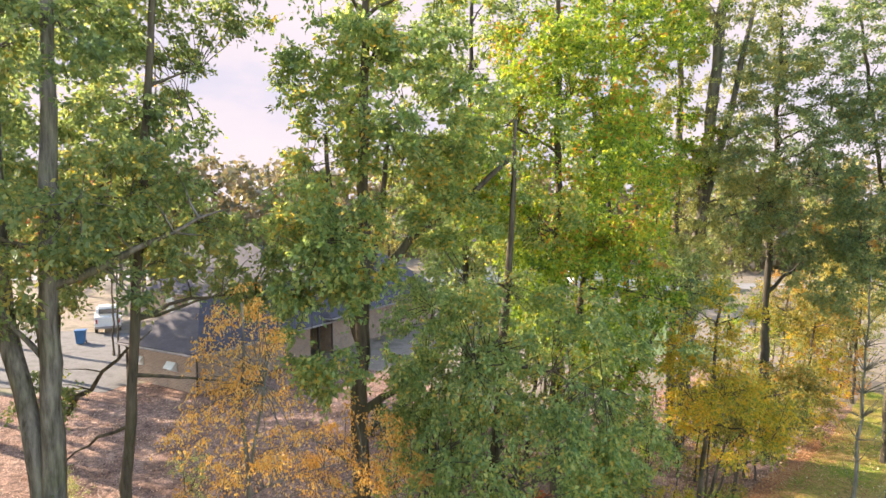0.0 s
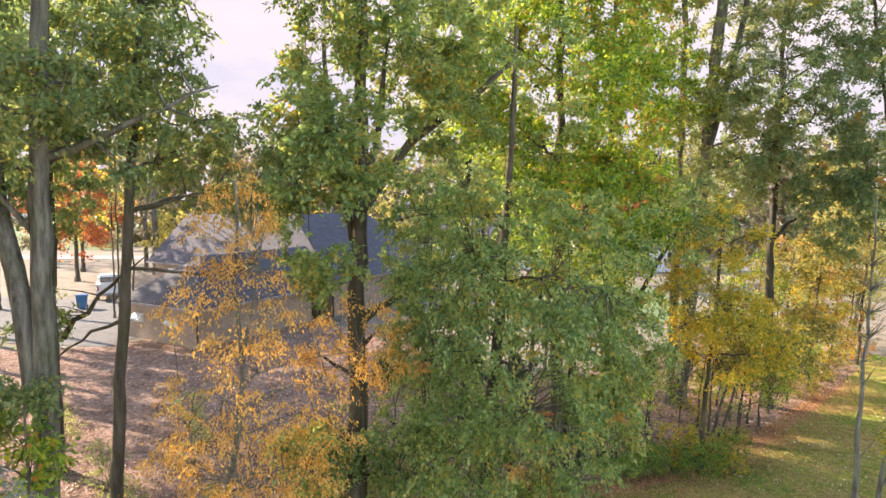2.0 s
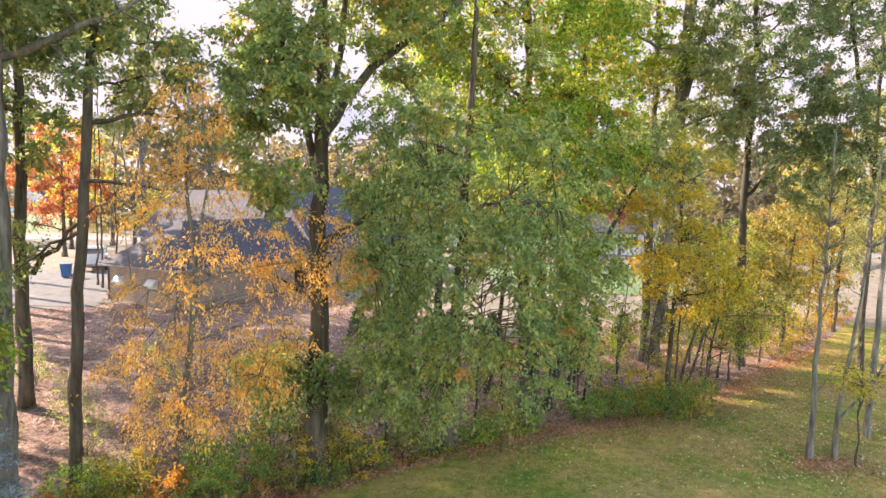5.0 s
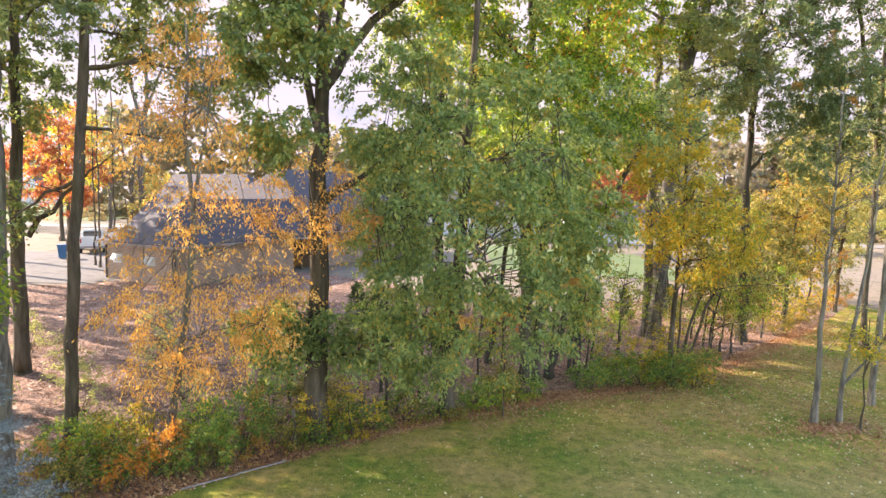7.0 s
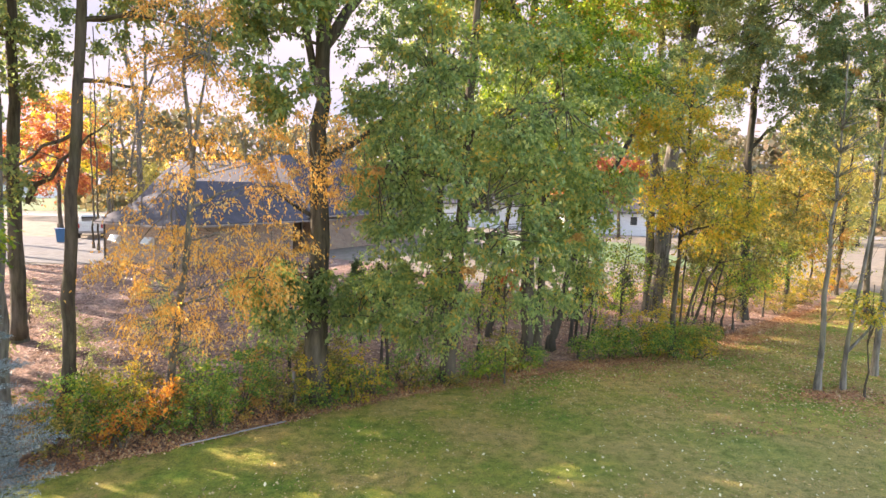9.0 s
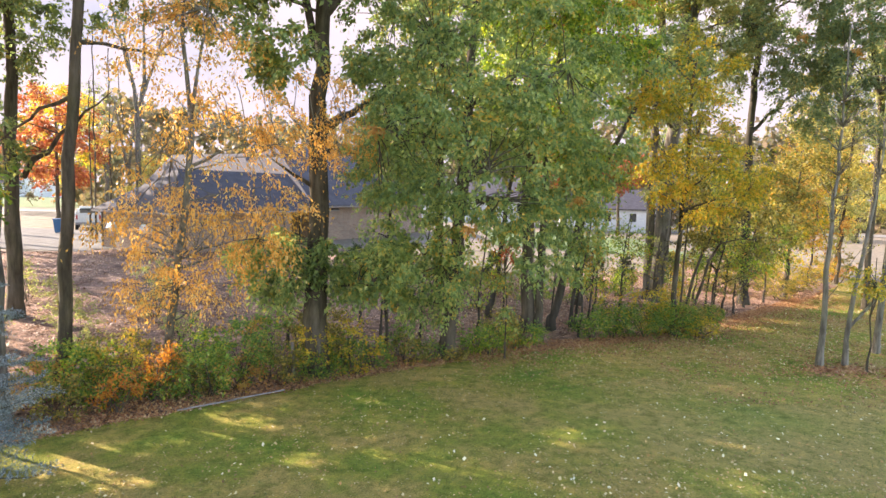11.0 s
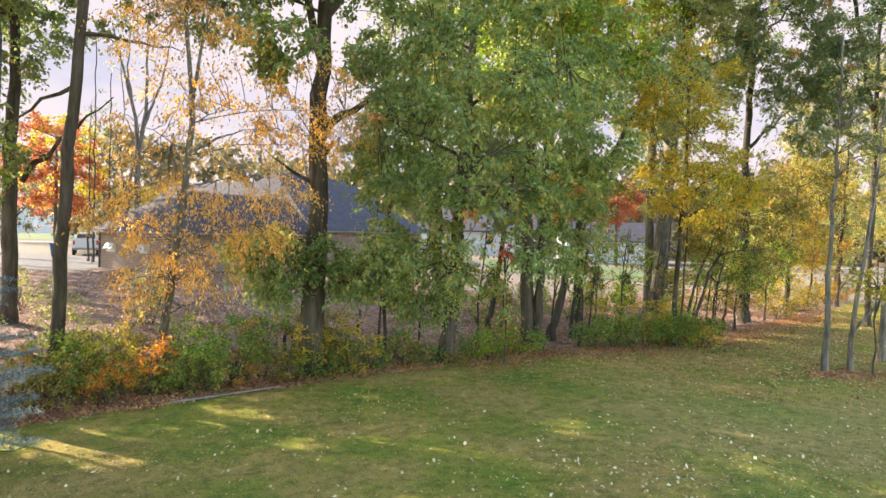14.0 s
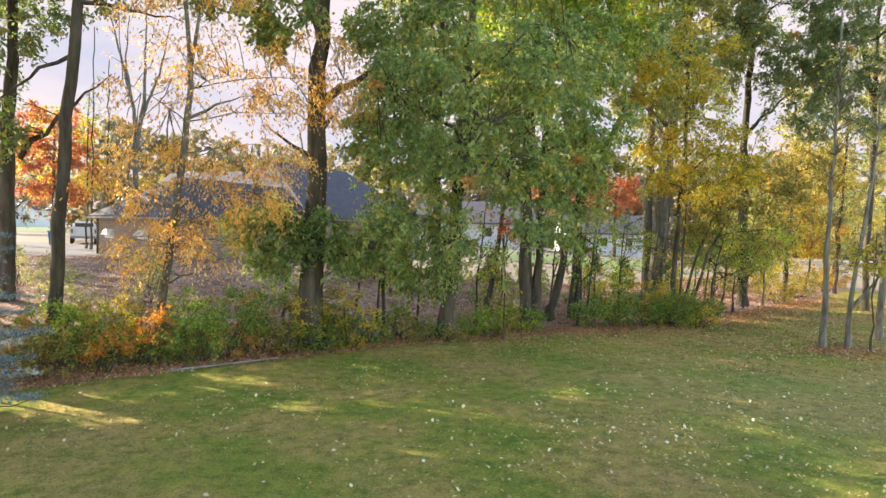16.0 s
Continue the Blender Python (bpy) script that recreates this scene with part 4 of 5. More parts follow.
MAT_BRICK = brick_material()
MAT_SHINGLE = surface("shingle", [(0.3, (0.068, 0.061, 0.073)), (0.55, (0.092, 0.084, 0.097)), (0.75, (0.118, 0.108, 0.12))], 1.5, 14.0, 0.85, 0.4, 0.01, stretch=(1, 1, 3), spec=0.25)
MAT_TRIM = surface("white_trim", [(0.3, (0.66, 0.65, 0.63)), (0.7, (0.78, 0.77, 0.75))], 2.0, 20.0, 0.5, 0.05)
MAT_BROWN = surface("brown_metal", [(0.3, (0.05, 0.04, 0.035)), (0.7, (0.075, 0.06, 0.05))], 2.0, 20.0, 0.45, 0.05)
MAT_WHITE_SIDING = surface("white_siding", [(0.3, (0.70, 0.71, 0.73)), (0.7, (0.80, 0.80, 0.80))], 0.8, 12.0, 0.6, 0.2, 0.01, stretch=(0.2, 0.2, 3))
MAT_DARK = surface("dark_glass", [(0.3, (0.02, 0.025, 0.03)), (0.7, (0.04, 0.045, 0.05))], 1.0, 5.0, 0.12, 0.0)
MAT_BLUE = surface("blue_plastic", [(0.3, (0.03, 0.13, 0.30)), (0.7, (0.04, 0.17, 0.36))], 2.0, 20.0, 0.45, 0.05)
MAT_PAINT = surface("white_paint", [(0.3, (0.74, 0.74, 0.74)), (0.7, (0.80, 0.80, 0.80))], 2.0, 20.0, 0.25, 0.02)
MAT_RUBBER = surface("tyre_rubber", [(0.3, (0.02, 0.02, 0.02)), (0.7, (0.035, 0.035, 0.035))], 4.0, 30.0, 0.85, 0.2)
MAT_PIPE = surface("weathered_pipe", [(0.3, (0.24, 0.20, 0.19)), (0.7, (0.40, 0.36, 0.35))], 3.0, 20.0, 0.6, 0.1)
MAT_WOOD = surface("weathered_wood", [(0.3, (0.16, 0.13, 0.10)), (0.7, (0.28, 0.24, 0.20))], 4.0, 30.0, 0.9, 0.5, 0.01, stretch=(1, 1, 0.15))
MAT_RED = surface("red_lens", [(0.3, (0.45, 0.03, 0.03)), (0.7, (0.55, 0.04, 0.04))], 2.0, 20.0, 0.3, 0.0)


def wall_ring(x0, y0, x1, y1, z0, z1, t=0.25):
    bm = bmesh.new()
    for a in ((x0, y0, x1, y0 + t), (x0, y1 - t, x1, y1), (x0, y0 + t, x0 + t, y1 - t), (x1 - t, y0 + t, x1, y1 - t)):
        box(bm, a[0], a[1], z0, a[2], a[3], z1)
    return bm


def slab(bm, corners, thick=0.14):
    """A roof plane with thickness, corners in order seen from above."""
    top = [bm.verts.new(c) for c in corners]
    low = [bm.verts.new((c[0], c[1], c[2] - thick)) for c in corners]
    bm.faces.new(top)
    bm.faces.new(low[::-1])
    n = len(corners)
    for i in range(n):
        bm.faces.new((top[i], low[i], low[(i + 1) % n], top[(i + 1) % n]))


def wall_parts(x0, y0, x1, y1, z0, z1, mat, parent, label="", t=0.25):
    for a in ((x0, y0, x1, y0 + t), (x0, y1 - t, x1, y1), (x0, y0 + t, x0 + t, y1 - t), (x1 - t, y0 + t, x1, y1 - t)):
        part("wall", boxed(a[0], a[1], z0, a[2], a[3], z1), mat, parent, label)


HX, HY = -13.75, 35.3
house = tagged(empty("brick_house", HX, HY, 1.15, -29.3), "low brick house with dark hipped shingle roofs", "house")
wall_parts(-6.3, 0, 0, 9.4, -0.8, 2.42, MAT_BRICK, house, "brown brick garage wall")
wall_parts(-14.0, 11.3, 0.35, 26.0, -0.8, 2.72, MAT_BRICK, house, "brown brick wing wall")
wall_parts(-23.4, 14.4, -14.0, 22.0, -0.8, 2.6, MAT_BRICK, house, "brown brick main wall")
part("wall", boxed(-2.2, 9.4, -0.8, -2.0, 11.3, 2.6), MAT_BROWN, house, "dark recessed porch wall")
part("post", boxed(-0.16, 10.3, -0.8, -0.02, 10.44, 2.4, 0.01), MAT_BROWN, house, "dark porch post")


def hip_wing(x0, x1, y0, y1, e, ridge_x, apex_y, end_y, top, label):
    """A roof whose ridge runs back from a hipped front; end_y is where the ridge stops."""
    bm = bmesh.new()
    slab(bm, [(x0, y0, e), (x1, y0, e), (ridge_x, apex_y, top)])
    slab(bm, [(x1, y0, e), (x1, y1, e), (ridge_x, end_y, top), (ridge_x, apex_y, top)])
    slab(bm, [(x0, y1, e), (x0, y0, e), (ridge_x, apex_y, top), (ridge_x, end_y, top)])
    if end_y < y1 - 0.1:
        slab(bm, [(x1, y1, e), (x0, y1, e), (ridge_x, end_y, top)])
    part("roof", bm, MAT_SHINGLE, house, label)
    for a, b, c, d in ((x0, y0 - 0.1, x1, y0), (x1, y0, x1 + 0.1, y1)):
        part("gutter", boxed(a, b, e - 0.17, c, d, e - 0.06, 0.01), MAT_PIPE, house, "grey gutter")


hip_wing(-6.7, 0.42, -0.4, 14.0, 2.5, -3.3, 3.0, 14.0, 5.0, "dark grey hipped shingle garage roof")
hip_wing(-13.6, 0.8, 10.7, 26.6, 2.8, -6.4, 14.6, 24.0, 7.3, "dark grey hipped shingle wing roof")
bm = bmesh.new()
slab(bm, [(-23.9, 13.9, 2.7), (-8.5, 13.9, 2.7), (-13.5, 18.2, 7.0), (-23.3, 18.2, 7.0)])
slab(bm, [(-8.5, 22.5, 2.7), (-23.9, 22.5, 2.7), (-23.3, 18.2, 7.0), (-13.5, 18.2, 7.0)])
slab(bm, [(-8.5, 13.9, 2.7), (-8.5, 22.5, 2.7), (-13.5, 18.2, 7.0)])
part("roof", bm, MAT_SHINGLE, house, "grey main shingle roof")
bm = bmesh.new()
fc = bm.faces.new([bm.verts.new(c) for c in ((-23.4, 14.4, 2.5), (-23.4, 22.0, 2.5), (-23.4, 18.2, 6.7))])
ex = bmesh.ops.extrude_face_region(bm, geom=[fc])
bmesh.ops.translate(bm, vec=(0.2, 0, 0), verts=[g for g in ex["geom"] if isinstance(g, bmesh.types.BMVert)])
part("gable", bm, MAT_BRICK, house, "brick gable end")
part("gutter", boxed(-23.9, 13.8, 2.53, -13.7, 13.9, 2.64, 0.01), MAT_PIPE, house, "grey gutter")
for x, y in ((-0.1, -0.1), (-6.35, -0.1), (0.36, 11.2)):
    part("downspout", boxed(x, y, -0.6, x + 0.1, y + 0.09, 2.38, 0.015), MAT_BROWN, house, "dark brown downspout")


def awning_window(x):
    win = part("window", wall_ring(x - 0.42, -0.06, x + 0.42, 0.02, 1.2, 1.72, 0.05), MAT_TRIM, house, "white awning window propped open")
    bm = bmesh.new()
    box(bm, -0.38, -0.02, -0.44, 0.38, 0.02, 0.0)
    bmesh.ops.transform(bm, matrix=Matrix.Translation((x, -0.07, 1.70)) @ Matrix.Rotation(radians(-42), 4, "X"), verts=bm.verts)
    part("pane", bm, MAT_PAINT, win, "white sash tilted outward")
    part("opening", boxed(x - 0.36, -0.03, 1.25, x + 0.36, 0.015, 1.67), MAT_DARK, win, "dark opening")


for x in (-5.2, -2.2):
    awning_window(x)
for x in (-21.0, -18.0, -15.5):
    win = part("window", wall_ring(x - 0.5, 14.33, x + 0.5, 14.45, 0.7, 2.1, 0.06), MAT_TRIM, house)
    part("pane", boxed(x - 0.44, 14.36, 0.76, x + 0.44, 14.39, 2.04), MAT_DARK, win)


# ---- drive, road and far lawns ----
drive = sheet("driveway", steps(-55, -19.2, 36), steps(38, 52, 16), lambda u, v: (u + (v - 38) * 0.3, v - (u + 40) * 0.12), MAT_GRAVEL, 0.03)
tagged(drive, "pale sunlit gravel driveway beside the brick house", "driveway", kind="structure")
far_lawn = sheet("far_lawn", steps(-180, -52, 24), steps(98, 182, 12), lambda u, v: (u, v), MAT_GREEN, 0.05)
tagged(far_lawn, "green mown lawn beyond the road", "lawn", kind="structure")
side_lawn = sheet("side_lawn", steps(5, 21, 12), steps(47, 66, 12), lambda u, v: (u, v), MAT_GREEN, 0.05)
tagged(side_lawn, "bright green lawn behind the trees", "lawn", kind="structure")
road = sheet("road", steps(-200, 200, 60), steps(83, 88.5, 3), lambda u, v: (u, v), MAT_ROAD, 0.06)
tagged(road, "grey road beyond the houses", "road", kind="structure")


def pickup(x, y, turn):
    t = tagged(empty("pickup_truck", x, y, height(x, y) + 0.03, turn), "white pickup truck parked on the gravel drive", "truck")
    bm = boxed(-2.7, -0.95, 0.5, 2.7, 0.95, 1.05, 0.08)
    part("body", bm, MAT_PAINT, t)
    bm = bmesh.new()
    box(bm, -0.3, -0.85, 1.05, 1.5, 0.85, 1.8, 0.18)
    cab = part("cab", bm, MAT_PAINT, t)
    part("window", boxed(-0.34, -0.65, 1.25, -0.28, 0.65, 1.65), MAT_DARK, cab)
    part("window", boxed(0.0, -0.88, 1.25, 1.2, -0.84, 1.65), MAT_DARK, cab)
    for a, b, c, d in ((-2.7, -0.95, -0.4, -0.88), (-2.7, 0.88, -0.4, 0.95), (-2.7, -0.88, -2.62, 0.88)):
        part("bed_side", boxed(a, b, 1.05, c, d, 1.35, 0.015), MAT_PAINT, t)
    for yy in (-0.86, 0.74):
        part("tail_light", boxed(-2.74, yy, 0.85, -2.69, yy + 0.12, 1.2, 0.01), MAT_RED, t, "red tail light")
    part("bumper", boxed(-2.85, -0.9, 0.45, -2.69, 0.9, 0.62, 0.03), MAT_PIPE, t, "chrome bumper")
    for xx in (-1.7, 1.7):
        for yy in (-0.93, 0.73):
            bm = bmesh.new()
            bmesh.ops.create_cone(bm, cap_ends=True, segments=20, radius1=0.37, radius2=0.37, depth=0.22, matrix=Matrix.Translation((xx, yy + 0.1, 0.37)) @ Matrix.Rotation(radians(90), 4, "X"))
            w = part("wheel", bm, MAT_RUBBER, t)
            bm = bmesh.new()
            bmesh.ops.create_cone(bm, cap_ends=True, segments=16, radius1=0.2, radius2=0.2, depth=0.24, matrix=Matrix.Translation((xx, yy + 0.1, 0.37)) @ Matrix.Rotation(radians(90), 4, "X"))
            part("rim", bm, MAT_PIPE, w)
    return t


pickup(-28.0, 52.8, 118)


def trash_cart(x, y):
    t = tagged(empty("trash_cart", x, y, height(x, y) + 0.03, 20), "blue plastic wheeled trash cart on the drive", "trash bin")
    bm = bmesh.new()
    bmesh.ops.create_cone(bm, cap_ends=True, segments=4, radius1=0.38, radius2=0.50, depth=0.95, matrix=Matrix.Translation((0, 0, 0.53)) @ Matrix.Rotation(radians(45), 4, "Z"))
    bmesh.ops.bevel(bm, geom=bm.edges[:], offset=0.04, segments=2, affect="EDGES")
    part("body", bm, MAT_BLUE, t)
    part("lid", boxed(-0.40, -0.40, 1.0, 0.40, 0.44, 1.07, 0.02), MAT_BLUE, t)
    for xx in (-0.33, 0.27):
        bm = bmesh.new()
        bmesh.ops.create_cone(bm, cap_ends=True, segments=14, radius1=0.13, radius2=0.13, depth=0.06, matrix=Matrix.Translation((xx + 0.03, 0.34, 0.13)) @ Matrix.Rotation(radians(90), 4, "Y"))
        part("wheel", bm, MAT_RUBBER, t)


trash_cart(-27.0, 47.0)


def far_house(x, y, turn, w, d, h, label):
    z = height(x, y)
    t = tagged(empty("far_house", x, y, z, turn), label, "house")
    wall_parts(-w / 2, -d / 2, w / 2, d / 2, -0.3, h, MAT_WHITE_SIDING, t)
    bm = bmesh.new()
    slab(bm, [(-w / 2 - 0.4, -d / 2 - 0.5, h - 0.1), (w / 2 + 0.4, -d / 2 - 0.5, h - 0.1), (w / 2 + 0.4, 0, h + d * 0.3), (-w / 2 - 0.4, 0, h + d * 0.3)])
    slab(bm, [(w / 2 + 0.4, d / 2 + 0.5, h - 0.1), (-w / 2 - 0.4, d / 2 + 0.5, h - 0.1), (-w / 2 - 0.4, 0, h + d * 0.3), (w / 2 + 0.4, 0, h + d * 0.3)])
    part("roof", bm, MAT_SHINGLE, t, "grey shingle roof")
    for sx in (-1, 1):
        bm = bmesh.new()
        v = [bm.verts.new(c) for c in ((sx * w / 2, -d / 2, h), (sx * w / 2, d / 2, h), (sx * w / 2, 0, h + d * 0.28))]
        fc = bm.faces.new(v)
        ex = bmesh.ops.extrude_face_region(bm, geom=[fc])
        bmesh.ops.translate(bm, vec=(-sx * 0.2, 0, 0), verts=[g for g in ex["geom"] if isinstance(g, bmesh.types.BMVert)])
        part("gable", bm, MAT_WHITE_SIDING, t)
    n = max(2, int(w / 3))
    for i in range(n):
        xx = -w / 2 + w * (i + 0.5) / n
        win = part("window", boxed(xx - 0.5, -d / 2 - 0.05, h - 1.8, xx + 0.5, -d / 2 + 0.02, h - 0.6), MAT_TRIM, t)
        part("pane", boxed(xx - 0.42, -d / 2 - 0.07, h - 1.72, xx + 0.42, -d / 2 - 0.03, h - 0.68), MAT_DARK, win)


far_house(-113.5, 186.0, 62, 9, 9, 5.0, "white sided two-storey house with a broad gable beyond the green lawn")
far_house(-121.5, 186.5, 15, 8, 7, 3.8, "low white sided house with grey roof beyond the green lawn")
far_house(6.0, 82.0, -8, 14, 9, 3.0, "white far house with grey roof behind the trees")
far_house(24.0, 86.0, 0, 13, 8, 3.0, "white far house across the lawn")

# ---- far trees ----
FAR = [(-36.0, 62, "red", 9.6, 5.4, 4.2, 84), (-40.0, 70, "yellow", 10.5, 5.5, 4.2, 74), (-29.5, 70, "pale", 5.4, 3.0, 3.0, 24), (14.6, 70, "red", 8.2, 2.6, 4.2, 60), (21.5, 74, "red", 8.0, 2.2, 2.8, 40), (-16, 92, "far", 8, 5, 5, 50), (-8, 95, "pale", 7.5, 5, 5, 50), (-52, 80, "far", 8, 5, 5, 50), (0, 98, "far", 8, 5, 5, 50), (36, 80, "far", 8, 5, 5, 50), (48, 72, "pale", 8, 5, 5, 50)]
FAR_WORDS = {"red": "far maple with vivid red-orange autumn crown", "yellow": "far tree with yellow autumn crown", "orange": "far tree with orange autumn crown", "far": "far tree with mixed autumn leaves", "pale": "far tree with pale yellow crown"}
for i, (x, y, lf, zc, rz, rr, n) in enumerate(FAR):
    tree("far_tree", FAR_WORDS[lf], [([(x, y, 0), (x, y, zc + rz * 0.5)], 0.25, 0.08)], [((x, y, zc), (rr, rr, rz), n)], lf, seed=200 + i, limbs=7, size=0.34, reach=1.1, sprays=10, per=8, sides=6, group="far autumn trees")
for i, (x, y, h) in enumerate([(-33.0, 70, 15), (-12.0, 66, 14), (-38, 75, 15)]):
    tree("bare_far_tree", "tall far tree with bare forked limbs", [([(x, y, 0), (x, y, h * 0.45), (x + 1.2, y, h)], 0.3, 0.06), ([(x, y, h * 0.4), (x - 1.4, y, h * 0.95)], 0.2, 0.05)],
         [((x, y, h * 0.72), (2.6, 2.5, h * 0.24), 16)], "orange", seed=240 + i, limbs=14, sprays=3, per=4, size=0.22, sides=6, bark=BARK_GREY, group="bare far trees")

tree("bare_far_tree", "very tall far tree with fanned bare limbs and few orange leaves", [
    ([(-31.0, 68, 0), (-31.0, 68, 10), (-31.2, 68, 15), (-33.8, 68, 25)], 0.42, 0.07), ([(-31.0, 68, 11), (-30.2, 68, 16), (-30.0, 68, 26)], 0.28, 0.07),
    ([(-30.4, 68, 14.5), (-28.6, 68, 19), (-27.6, 68, 24)], 0.18, 0.05), ([(-31.4, 68, 16), (-32.2, 68, 20), (-31.8, 68, 25)], 0.15, 0.05)],
    [((-30.6, 68, 21.0), (4.0, 2.5, 4.5), 70)], "orange", seed=249, limbs=24, sprays=3, per=4, size=0.2, sides=6, bark=BARK_GREY, group="bare far trees", dense=1.0)

rng = np.random.default_rng(3)
pts = []
for k in range(5200):
    a = rng.uniform(-0.1 * math.pi, 1.1 * math.pi) if k < 4900 else rng.uniform(0, 2 * math.pi)
    r = rng.uniform(112, 150) + (110 if 2.095 < a < 2.7 else 0)
    hgt = 17.5 + 5.0 * noise.noise(Vector((math.cos(a) * 7, math.sin(a) * 7, 0)))
    pts.append((r * math.cos(a), r * math.sin(a), 0.8 + rng.random() ** 1.25 * hgt))
woods = new("far_woods", quads_mesh("far_woods", leaves_on(pts, rng, 6, 5, 2.8, 1.15, 0.1, 0.8), LEAF["far"]))
tagged(woods, "distant belt of mixed autumn woods", "woods", kind="stuff")


def cedar(x, y, h):
    rng = np.random.default_rng(int(x * 10 + y))
    t = tagged(empty("arborvitae", x, y, height(x, y)), "small cone-shaped green arborvitae", "shrub", "arborvitae row")
    k = 60
    zz = rng.uniform(0.1, 1, k) ** 1.2 * h
    rr = 0.42 * (1 - (zz / h) ** 1.6) + 0.05
    aa = rng.uniform(0, 6.28, k)
    c = np.stack([rr * np.cos(aa), rr * np.sin(aa), zz], 1)
    v, f = [], []
    tube_into(v, f, [(0, 0, -0.1), (0, 0, h * 0.9)], [0.05, 0.02], 6)
    child("trunk", mesh_from("trunk", v, f, BARK), t)
    child("crown", quads_mesh("crown", leaves_on(c, rng, 7, 6, 0.25, 0.1, -0.3, 0.5, None, -0.6), LEAF["cedar"]), t)


for i, (x, y, h) in enumerate([(-3.0, 30.3, 1.6), (-2.0, 30.8, 1.4), (-0.8, 31.0, 1.5), (1.6, 31.2, 1.4), (3.6, 31.2, 1.5), (8.8, 31.6, 1.7), (10.4, 32.2, 1.6), (13.2, 33.5, 1.6)]):
    cedar(x, y, h)


# ---- blue spruce ----
def spruce(x, y, h, r, seed):
    rng = np.random.default_rng(seed)
    t = tagged(empty("blue_spruce", x, y, height(x, y)), "blue spruce with silvery blue-grey needles on the lawn", "tree")
    v, f = [], []
    tube_into(v, f, [(0, 0, -0.1), (0, 0, h * 0.5), (0, 0, h)], [0.12, 0.07, 0.015], 8)
    child("trunk", mesh_from("trunk", v, f, BARK), t)
    cents, nrm = [], []
    z = 0.6
    k = 0
    while z < h * 0.97:
        n = 7 if z < h * 0.7 else 5
        for i in range(n):
            a = 2 * math.pi * (i + 0.5 * (k % 2)) / n + rng.normal(0, 0.1)
            ln = r * (1 - z / h) ** 0.8 * rng.uniform(0.85, 1.12) + 0.08
            tip = Vector((math.cos(a) * ln, math.sin(a) * ln, z + rng.normal(0.02, 0.09) * ln + rng.normal(0, 0.05)))
            pts = bend((0, 0, z), tip, 5, -0.05, rng)
            v, f = [], []
            tube_into(v, f, pts, [0.025, 0.02, 0.016, 0.012, 0.008, 0.004], 5)
            child("branch", mesh_from("branch", v, f, BARK), t)
            along = Vector((math.cos(a), math.sin(a), 0))
            across = Vector((-math.sin(a), math.cos(a), 0))
            m = max(3, int(ln / 0.16))
            for s in range(m):
                q = Vector((0, 0, z)).lerp(tip, 0.22 + 0.78 * (s + 1) / m)
                cents.append(q)
                for side in (-1, 1):
                    w = (0.12 + 0.30 * ln * (1 - s / m)) * rng.uniform(0.6, 1.0)
                    end = q + (across * side + along * 0.7) * w + Vector((0, 0, rng.normal(0.02, 0.03)))
                    steps_ = max(2, int(w / 0.05))
                    for j in range(1, steps_ + 1):
                        cents.append(q.lerp(end, j / steps_))
        z += 0.34 + 0.08 * rng.random()
        k += 1
    c = np.array([tuple(p) for p in cents])
    q = leaves_on(c, rng, 5, 4, 0.045, 0.042, 0.0, 0.2, (0, 0, h * 0.4), -0.15)
    child("foliage", quads_mesh("foliage", q, LEAF["needle"]), t)


spruce(-7.1, 9.7, 5.8, 2.1, 5)

# ---- edging pipe, stake ----
pa, pb = Vector((-4.75, 13.76, 0.075)), Vector((-2.80, 15.38, 0.075))
p = tagged(empty("edging_pipe", pa.x, pa.y, 0.0), "pale grey weathered pipe lying along the lawn's edge", "pipe")
for a, b in ((0.0, 0.52), (0.5, 1.0)):
    v, f = [], []
    q0, q1 = pa.lerp(pb, a), pa.lerp(pb, b) + Vector((0.03, -0.02, 0))
    tube_into(v, f, [q - Vector((pa.x, pa.y, 0)) for q in (q0, q0.lerp(q1, 0.33), q0.lerp(q1, 0.66), q1)], [0.018] * 4, 8)
    child("length", mesh_from("length", v, f, MAT_PIPE), p)
st = tagged(empty("wooden_stake", -2.85, 16.6, height(-2.85, 16.6)), "short weathered wooden stake among the shrubs", "stake")
v, f = [], []
tube_into(v, f, [(0, 0, -0.1), (0.0, 0.01, 0.5), (-0.02, 0, 0.95)], [0.05, 0.045, 0.04], 7, 0.3)
child("post", mesh_from("post", v, f, MAT_WOOD), st)


# ---- fallen leaves ----
def scatter(xy, lift, size, seed, tilt=0.35):
    rng = np.random.default_rng(seed)
    n = len(xy)
    z = np.array([height(a, b) for a, b in xy]) + lift
    c = np.column_stack([xy, z])
    a = rng.uniform(0, 6.283, n)
    ax = np.column_stack([np.cos(a), np.sin(a), rng.normal(0, tilt, n)])
    wd = np.column_stack([-np.sin(a), np.cos(a), rng.normal(0, tilt, n)])
    s = (size * rng.uniform(0.6, 1.35, n))[:, None]
    up = np.zeros((n, 3))
    up[:, 2:] = s * 0.32
    return np.stack([c - ax * s * 0.5 + up * 0.6, c + wd * s * 0.36 + up, c + ax * s * 0.5 + up * 0.6, c - wd * s * 0.36 + up * 0.4], 1)


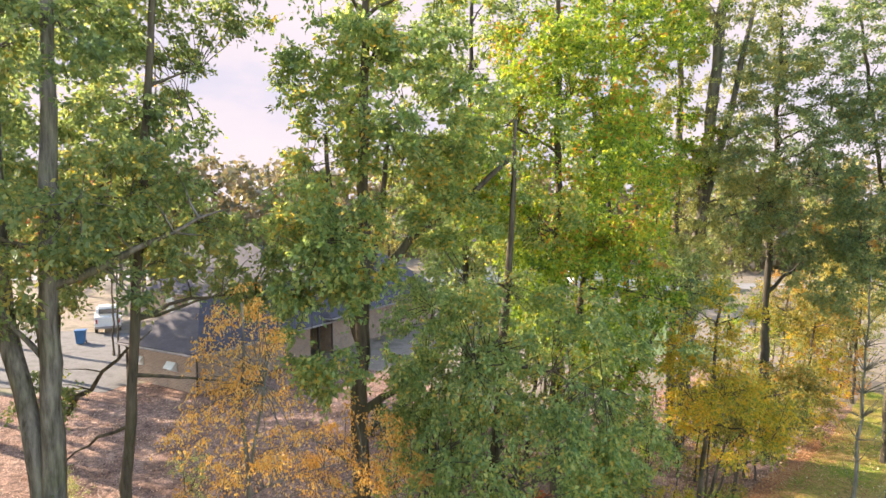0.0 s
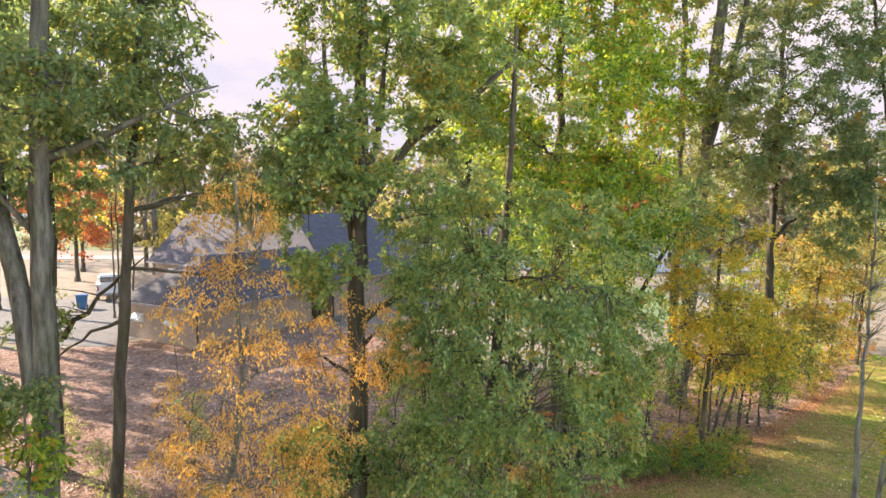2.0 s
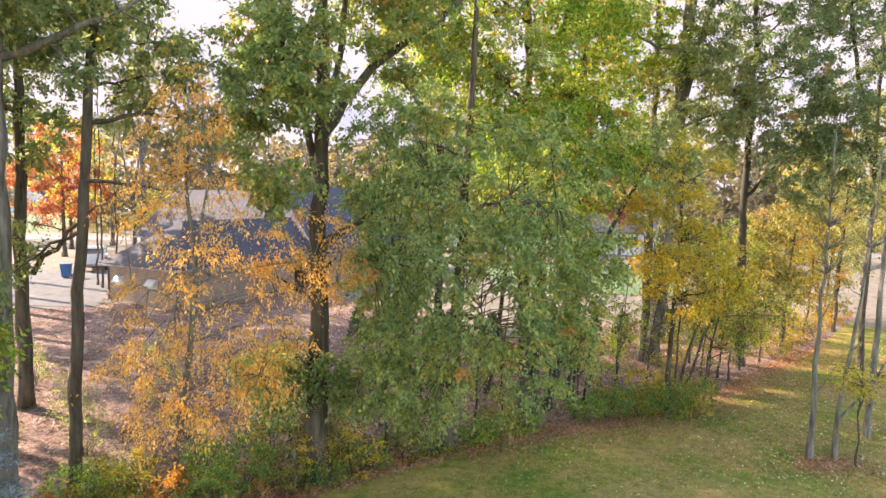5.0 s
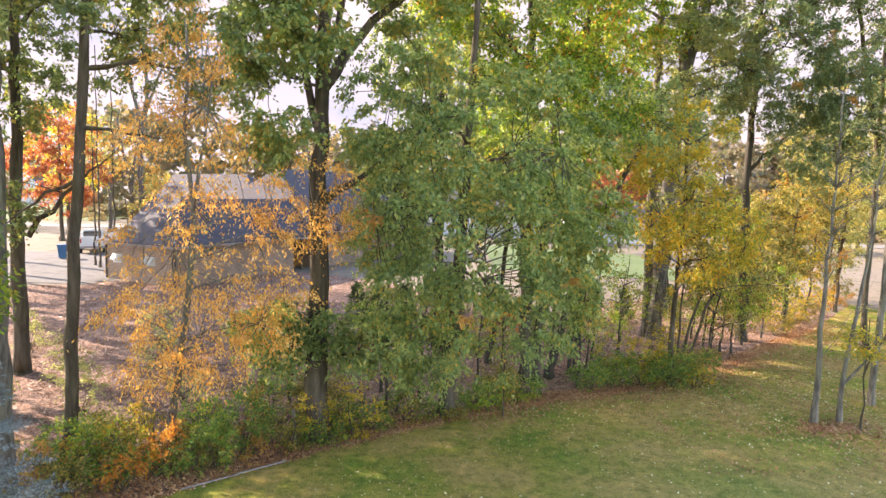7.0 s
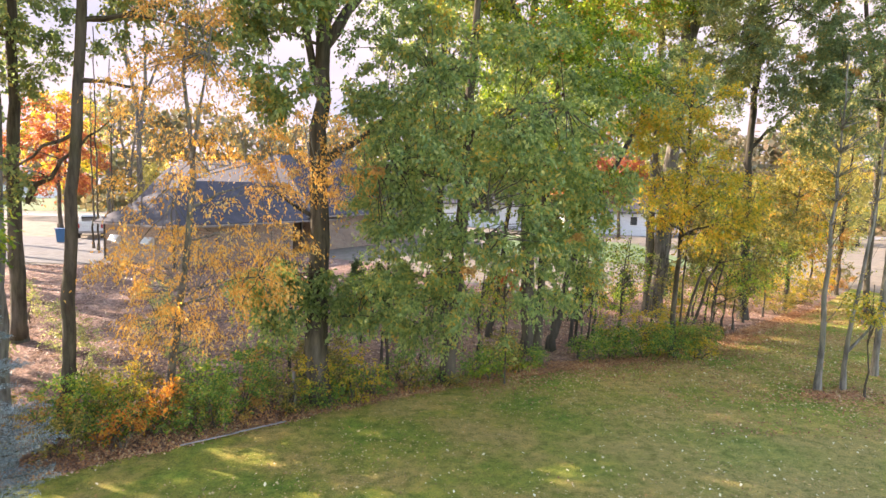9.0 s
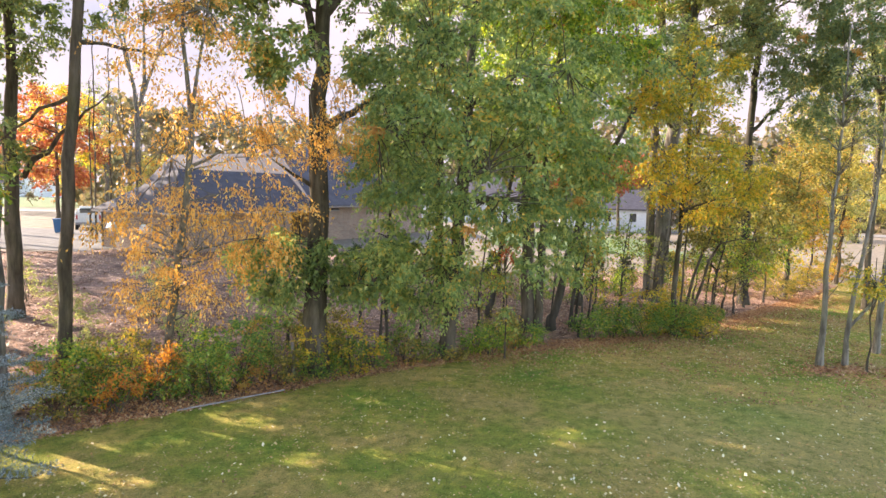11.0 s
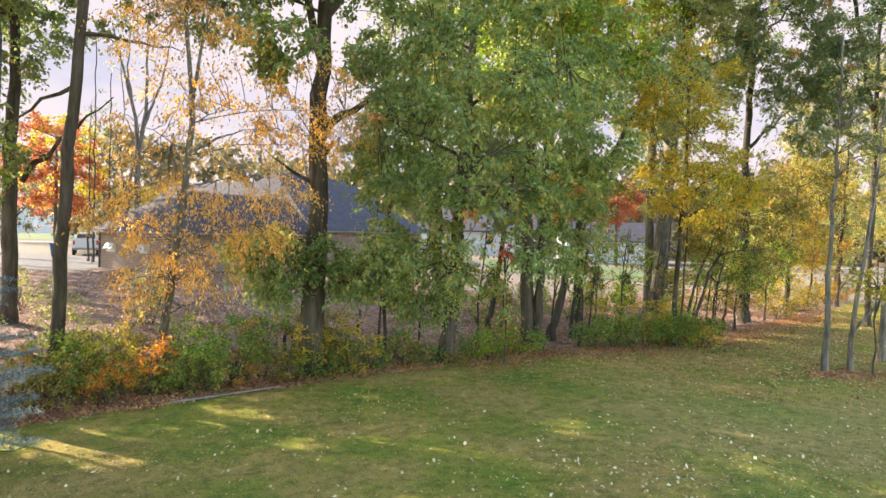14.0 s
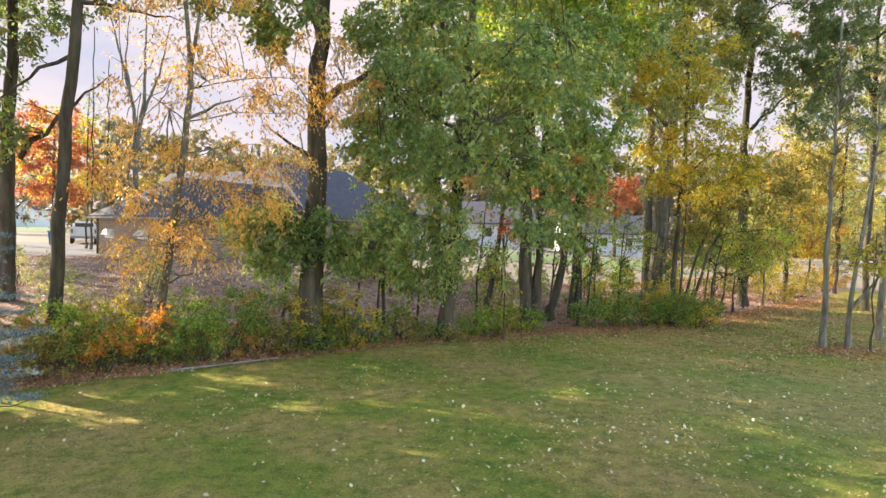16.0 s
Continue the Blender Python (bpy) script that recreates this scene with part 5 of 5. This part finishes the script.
rng = np.random.default_rng(21)
xy = []
while len(xy) < 72000:
    u = rng.uniform(-16, 21)
    left = min(1, max(0, (u + 1) / 6))
    d = rng.random() ** (1.0 if rng.random() < 0.6 else 2.2)
    deep = 26.0 - 14.5 * left
    x, y = u + rng.normal(0, 0.1) - (8 - 7 * left) * d, edge_at(u) - 0.05 + rng.normal(0, 0.16) + deep * d
    if noise.noise(Vector((x * 0.9, y * 0.9, 2))) + 0.45 > rng.random() * 0.8:
        xy.append((x, y))
litter = new("fallen_leaves", quads_mesh("fallen_leaves", scatter(np.array(xy), 0.02, 0.066, 22), LEAF["litter"]))
xy = []
while len(xy) < 26000:
    u = rng.uniform(-10, 19)
    wide_strip = 1.5 if u < 0 else 0.9
    xy.append((u, edge_at(u) + ragged(u) - 0.12 + wide_strip * rng.random() ** 1.3 + rng.normal(0, 0.07)))
while len(xy) < 36000:
    u = rng.uniform(2, 22)
    xy.append((u, edge_at(u) + ragged(u) + 0.3 - abs(rng.normal(0, 0.75 + 0.03 * u))))
while len(xy) < 52000:
    x, y = rng.uniform(7.5, 24), rng.uniform(15, 32)
    if y < edge_at(x) + 0.2 and noise.noise(Vector((x * 0.4, y * 0.4, 11))) + 0.5 > rng.random():
        xy.append((x, y))
edge_leaves = new("edge_leaves", quads_mesh("edge_leaves", scatter(np.array(xy), 0.045, 0.06, 25, 0.4), LEAF["rust"]))
tagged(edge_leaves, "rust-brown fallen leaves drifted along the lawn's edge", "leaves", kind="stuff")
tagged(litter, "brown and tan fallen leaves covering the woodland floor", "leaves", kind="stuff")
n = 32000
gx, gd = rng.uniform(-11, 24, n), rng.uniform(0.1, 15, n) ** 1.0
base = np.array([(a + d * 0.45, edge_at(a) - d * 0.9) for a, d in zip(gx, gd)])
base = base[base[:, 1] > 5.5]
n = len(base)
z = np.array([height(a, b) for a, b in base]) + 0.03
ang = rng.uniform(0, 6.283, n)
hh = rng.uniform(0.025, 0.06, n)
foot_ = np.column_stack([base, z])
wide = np.column_stack([np.cos(ang), np.sin(ang), np.zeros(n)]) * 0.006
tip = np.column_stack([rng.normal(0, 0.02, n), rng.normal(0, 0.02, n), hh])
grass = new("grass_blades", quads_mesh("grass_blades", np.stack([foot_ - wide, foot_ + wide, foot_ + tip + wide * 0.3, foot_ + tip - wide * 0.3], 1), LEAF["grass"]))
tagged(grass, "short uneven green and straw grass blades on the lawn", "grass", kind="stuff")
xy = []
while len(xy) < 36000:
    u, d = rng.uniform(-12, 24), rng.uniform(0, 24)
    x, y = u + d * 0.45, edge_at(u) - d * 0.9
    if y < 4 or (noise.noise(Vector((x * 0.25, y * 0.25, 7))) + 0.35 + 0.02 * x) < rng.random() * 0.9:
        continue
    xy.append((x, y))
for k in range(420):
    a, r = rng.uniform(0, 6.28), abs(rng.normal(0, 0.55))
    xy.append((12.75 + 1.5 * r * math.cos(a), 18.45 + r * math.sin(a)))
lawn_leaves = new("lawn_leaves", quads_mesh("lawn_leaves", scatter(np.array(xy), 0.045, 0.048, 23), LEAF["lawn_leaf"]))
tagged(lawn_leaves, "scattered pale yellow and brown fallen leaves on the lawn", "leaves", kind="stuff")
xy = []
while len(xy) < 3600:
    u, d = rng.uniform(-12, 24), rng.uniform(0, 20)
    x, y = u + d * 0.45, edge_at(u) - d * 0.9
    if y > 4 and noise.noise(Vector((x * 0.22, y * 0.22, 3))) + 0.3 + 0.045 * x > rng.random():
        xy.append((x, y))
pale_leaves = new("pale_leaves", quads_mesh("pale_leaves", scatter(np.array(xy), 0.05, 0.066, 27), LEAF["pale_leaf"]))
tagged(pale_leaves, "large pale cream and yellow leaves lying on the lawn", "leaves", kind="stuff")
xy = []
for tx, ty in ((12.35, 18.3), (13.3, 18.4)):
    for k in range(700):
        a, q = rng.uniform(0, 6.28), abs(rng.normal(0, 0.5))
        xy.append((tx + 1.2 * q * math.cos(a), ty + q * math.sin(a)))
trunk_leaves = new("trunk_leaves", quads_mesh("trunk_leaves", scatter(np.array(xy), 0.05, 0.075, 28), LEAF["rust"]))
tagged(trunk_leaves, "rust-brown leaves gathered round the slim grey trunks", "leaves", kind="stuff")
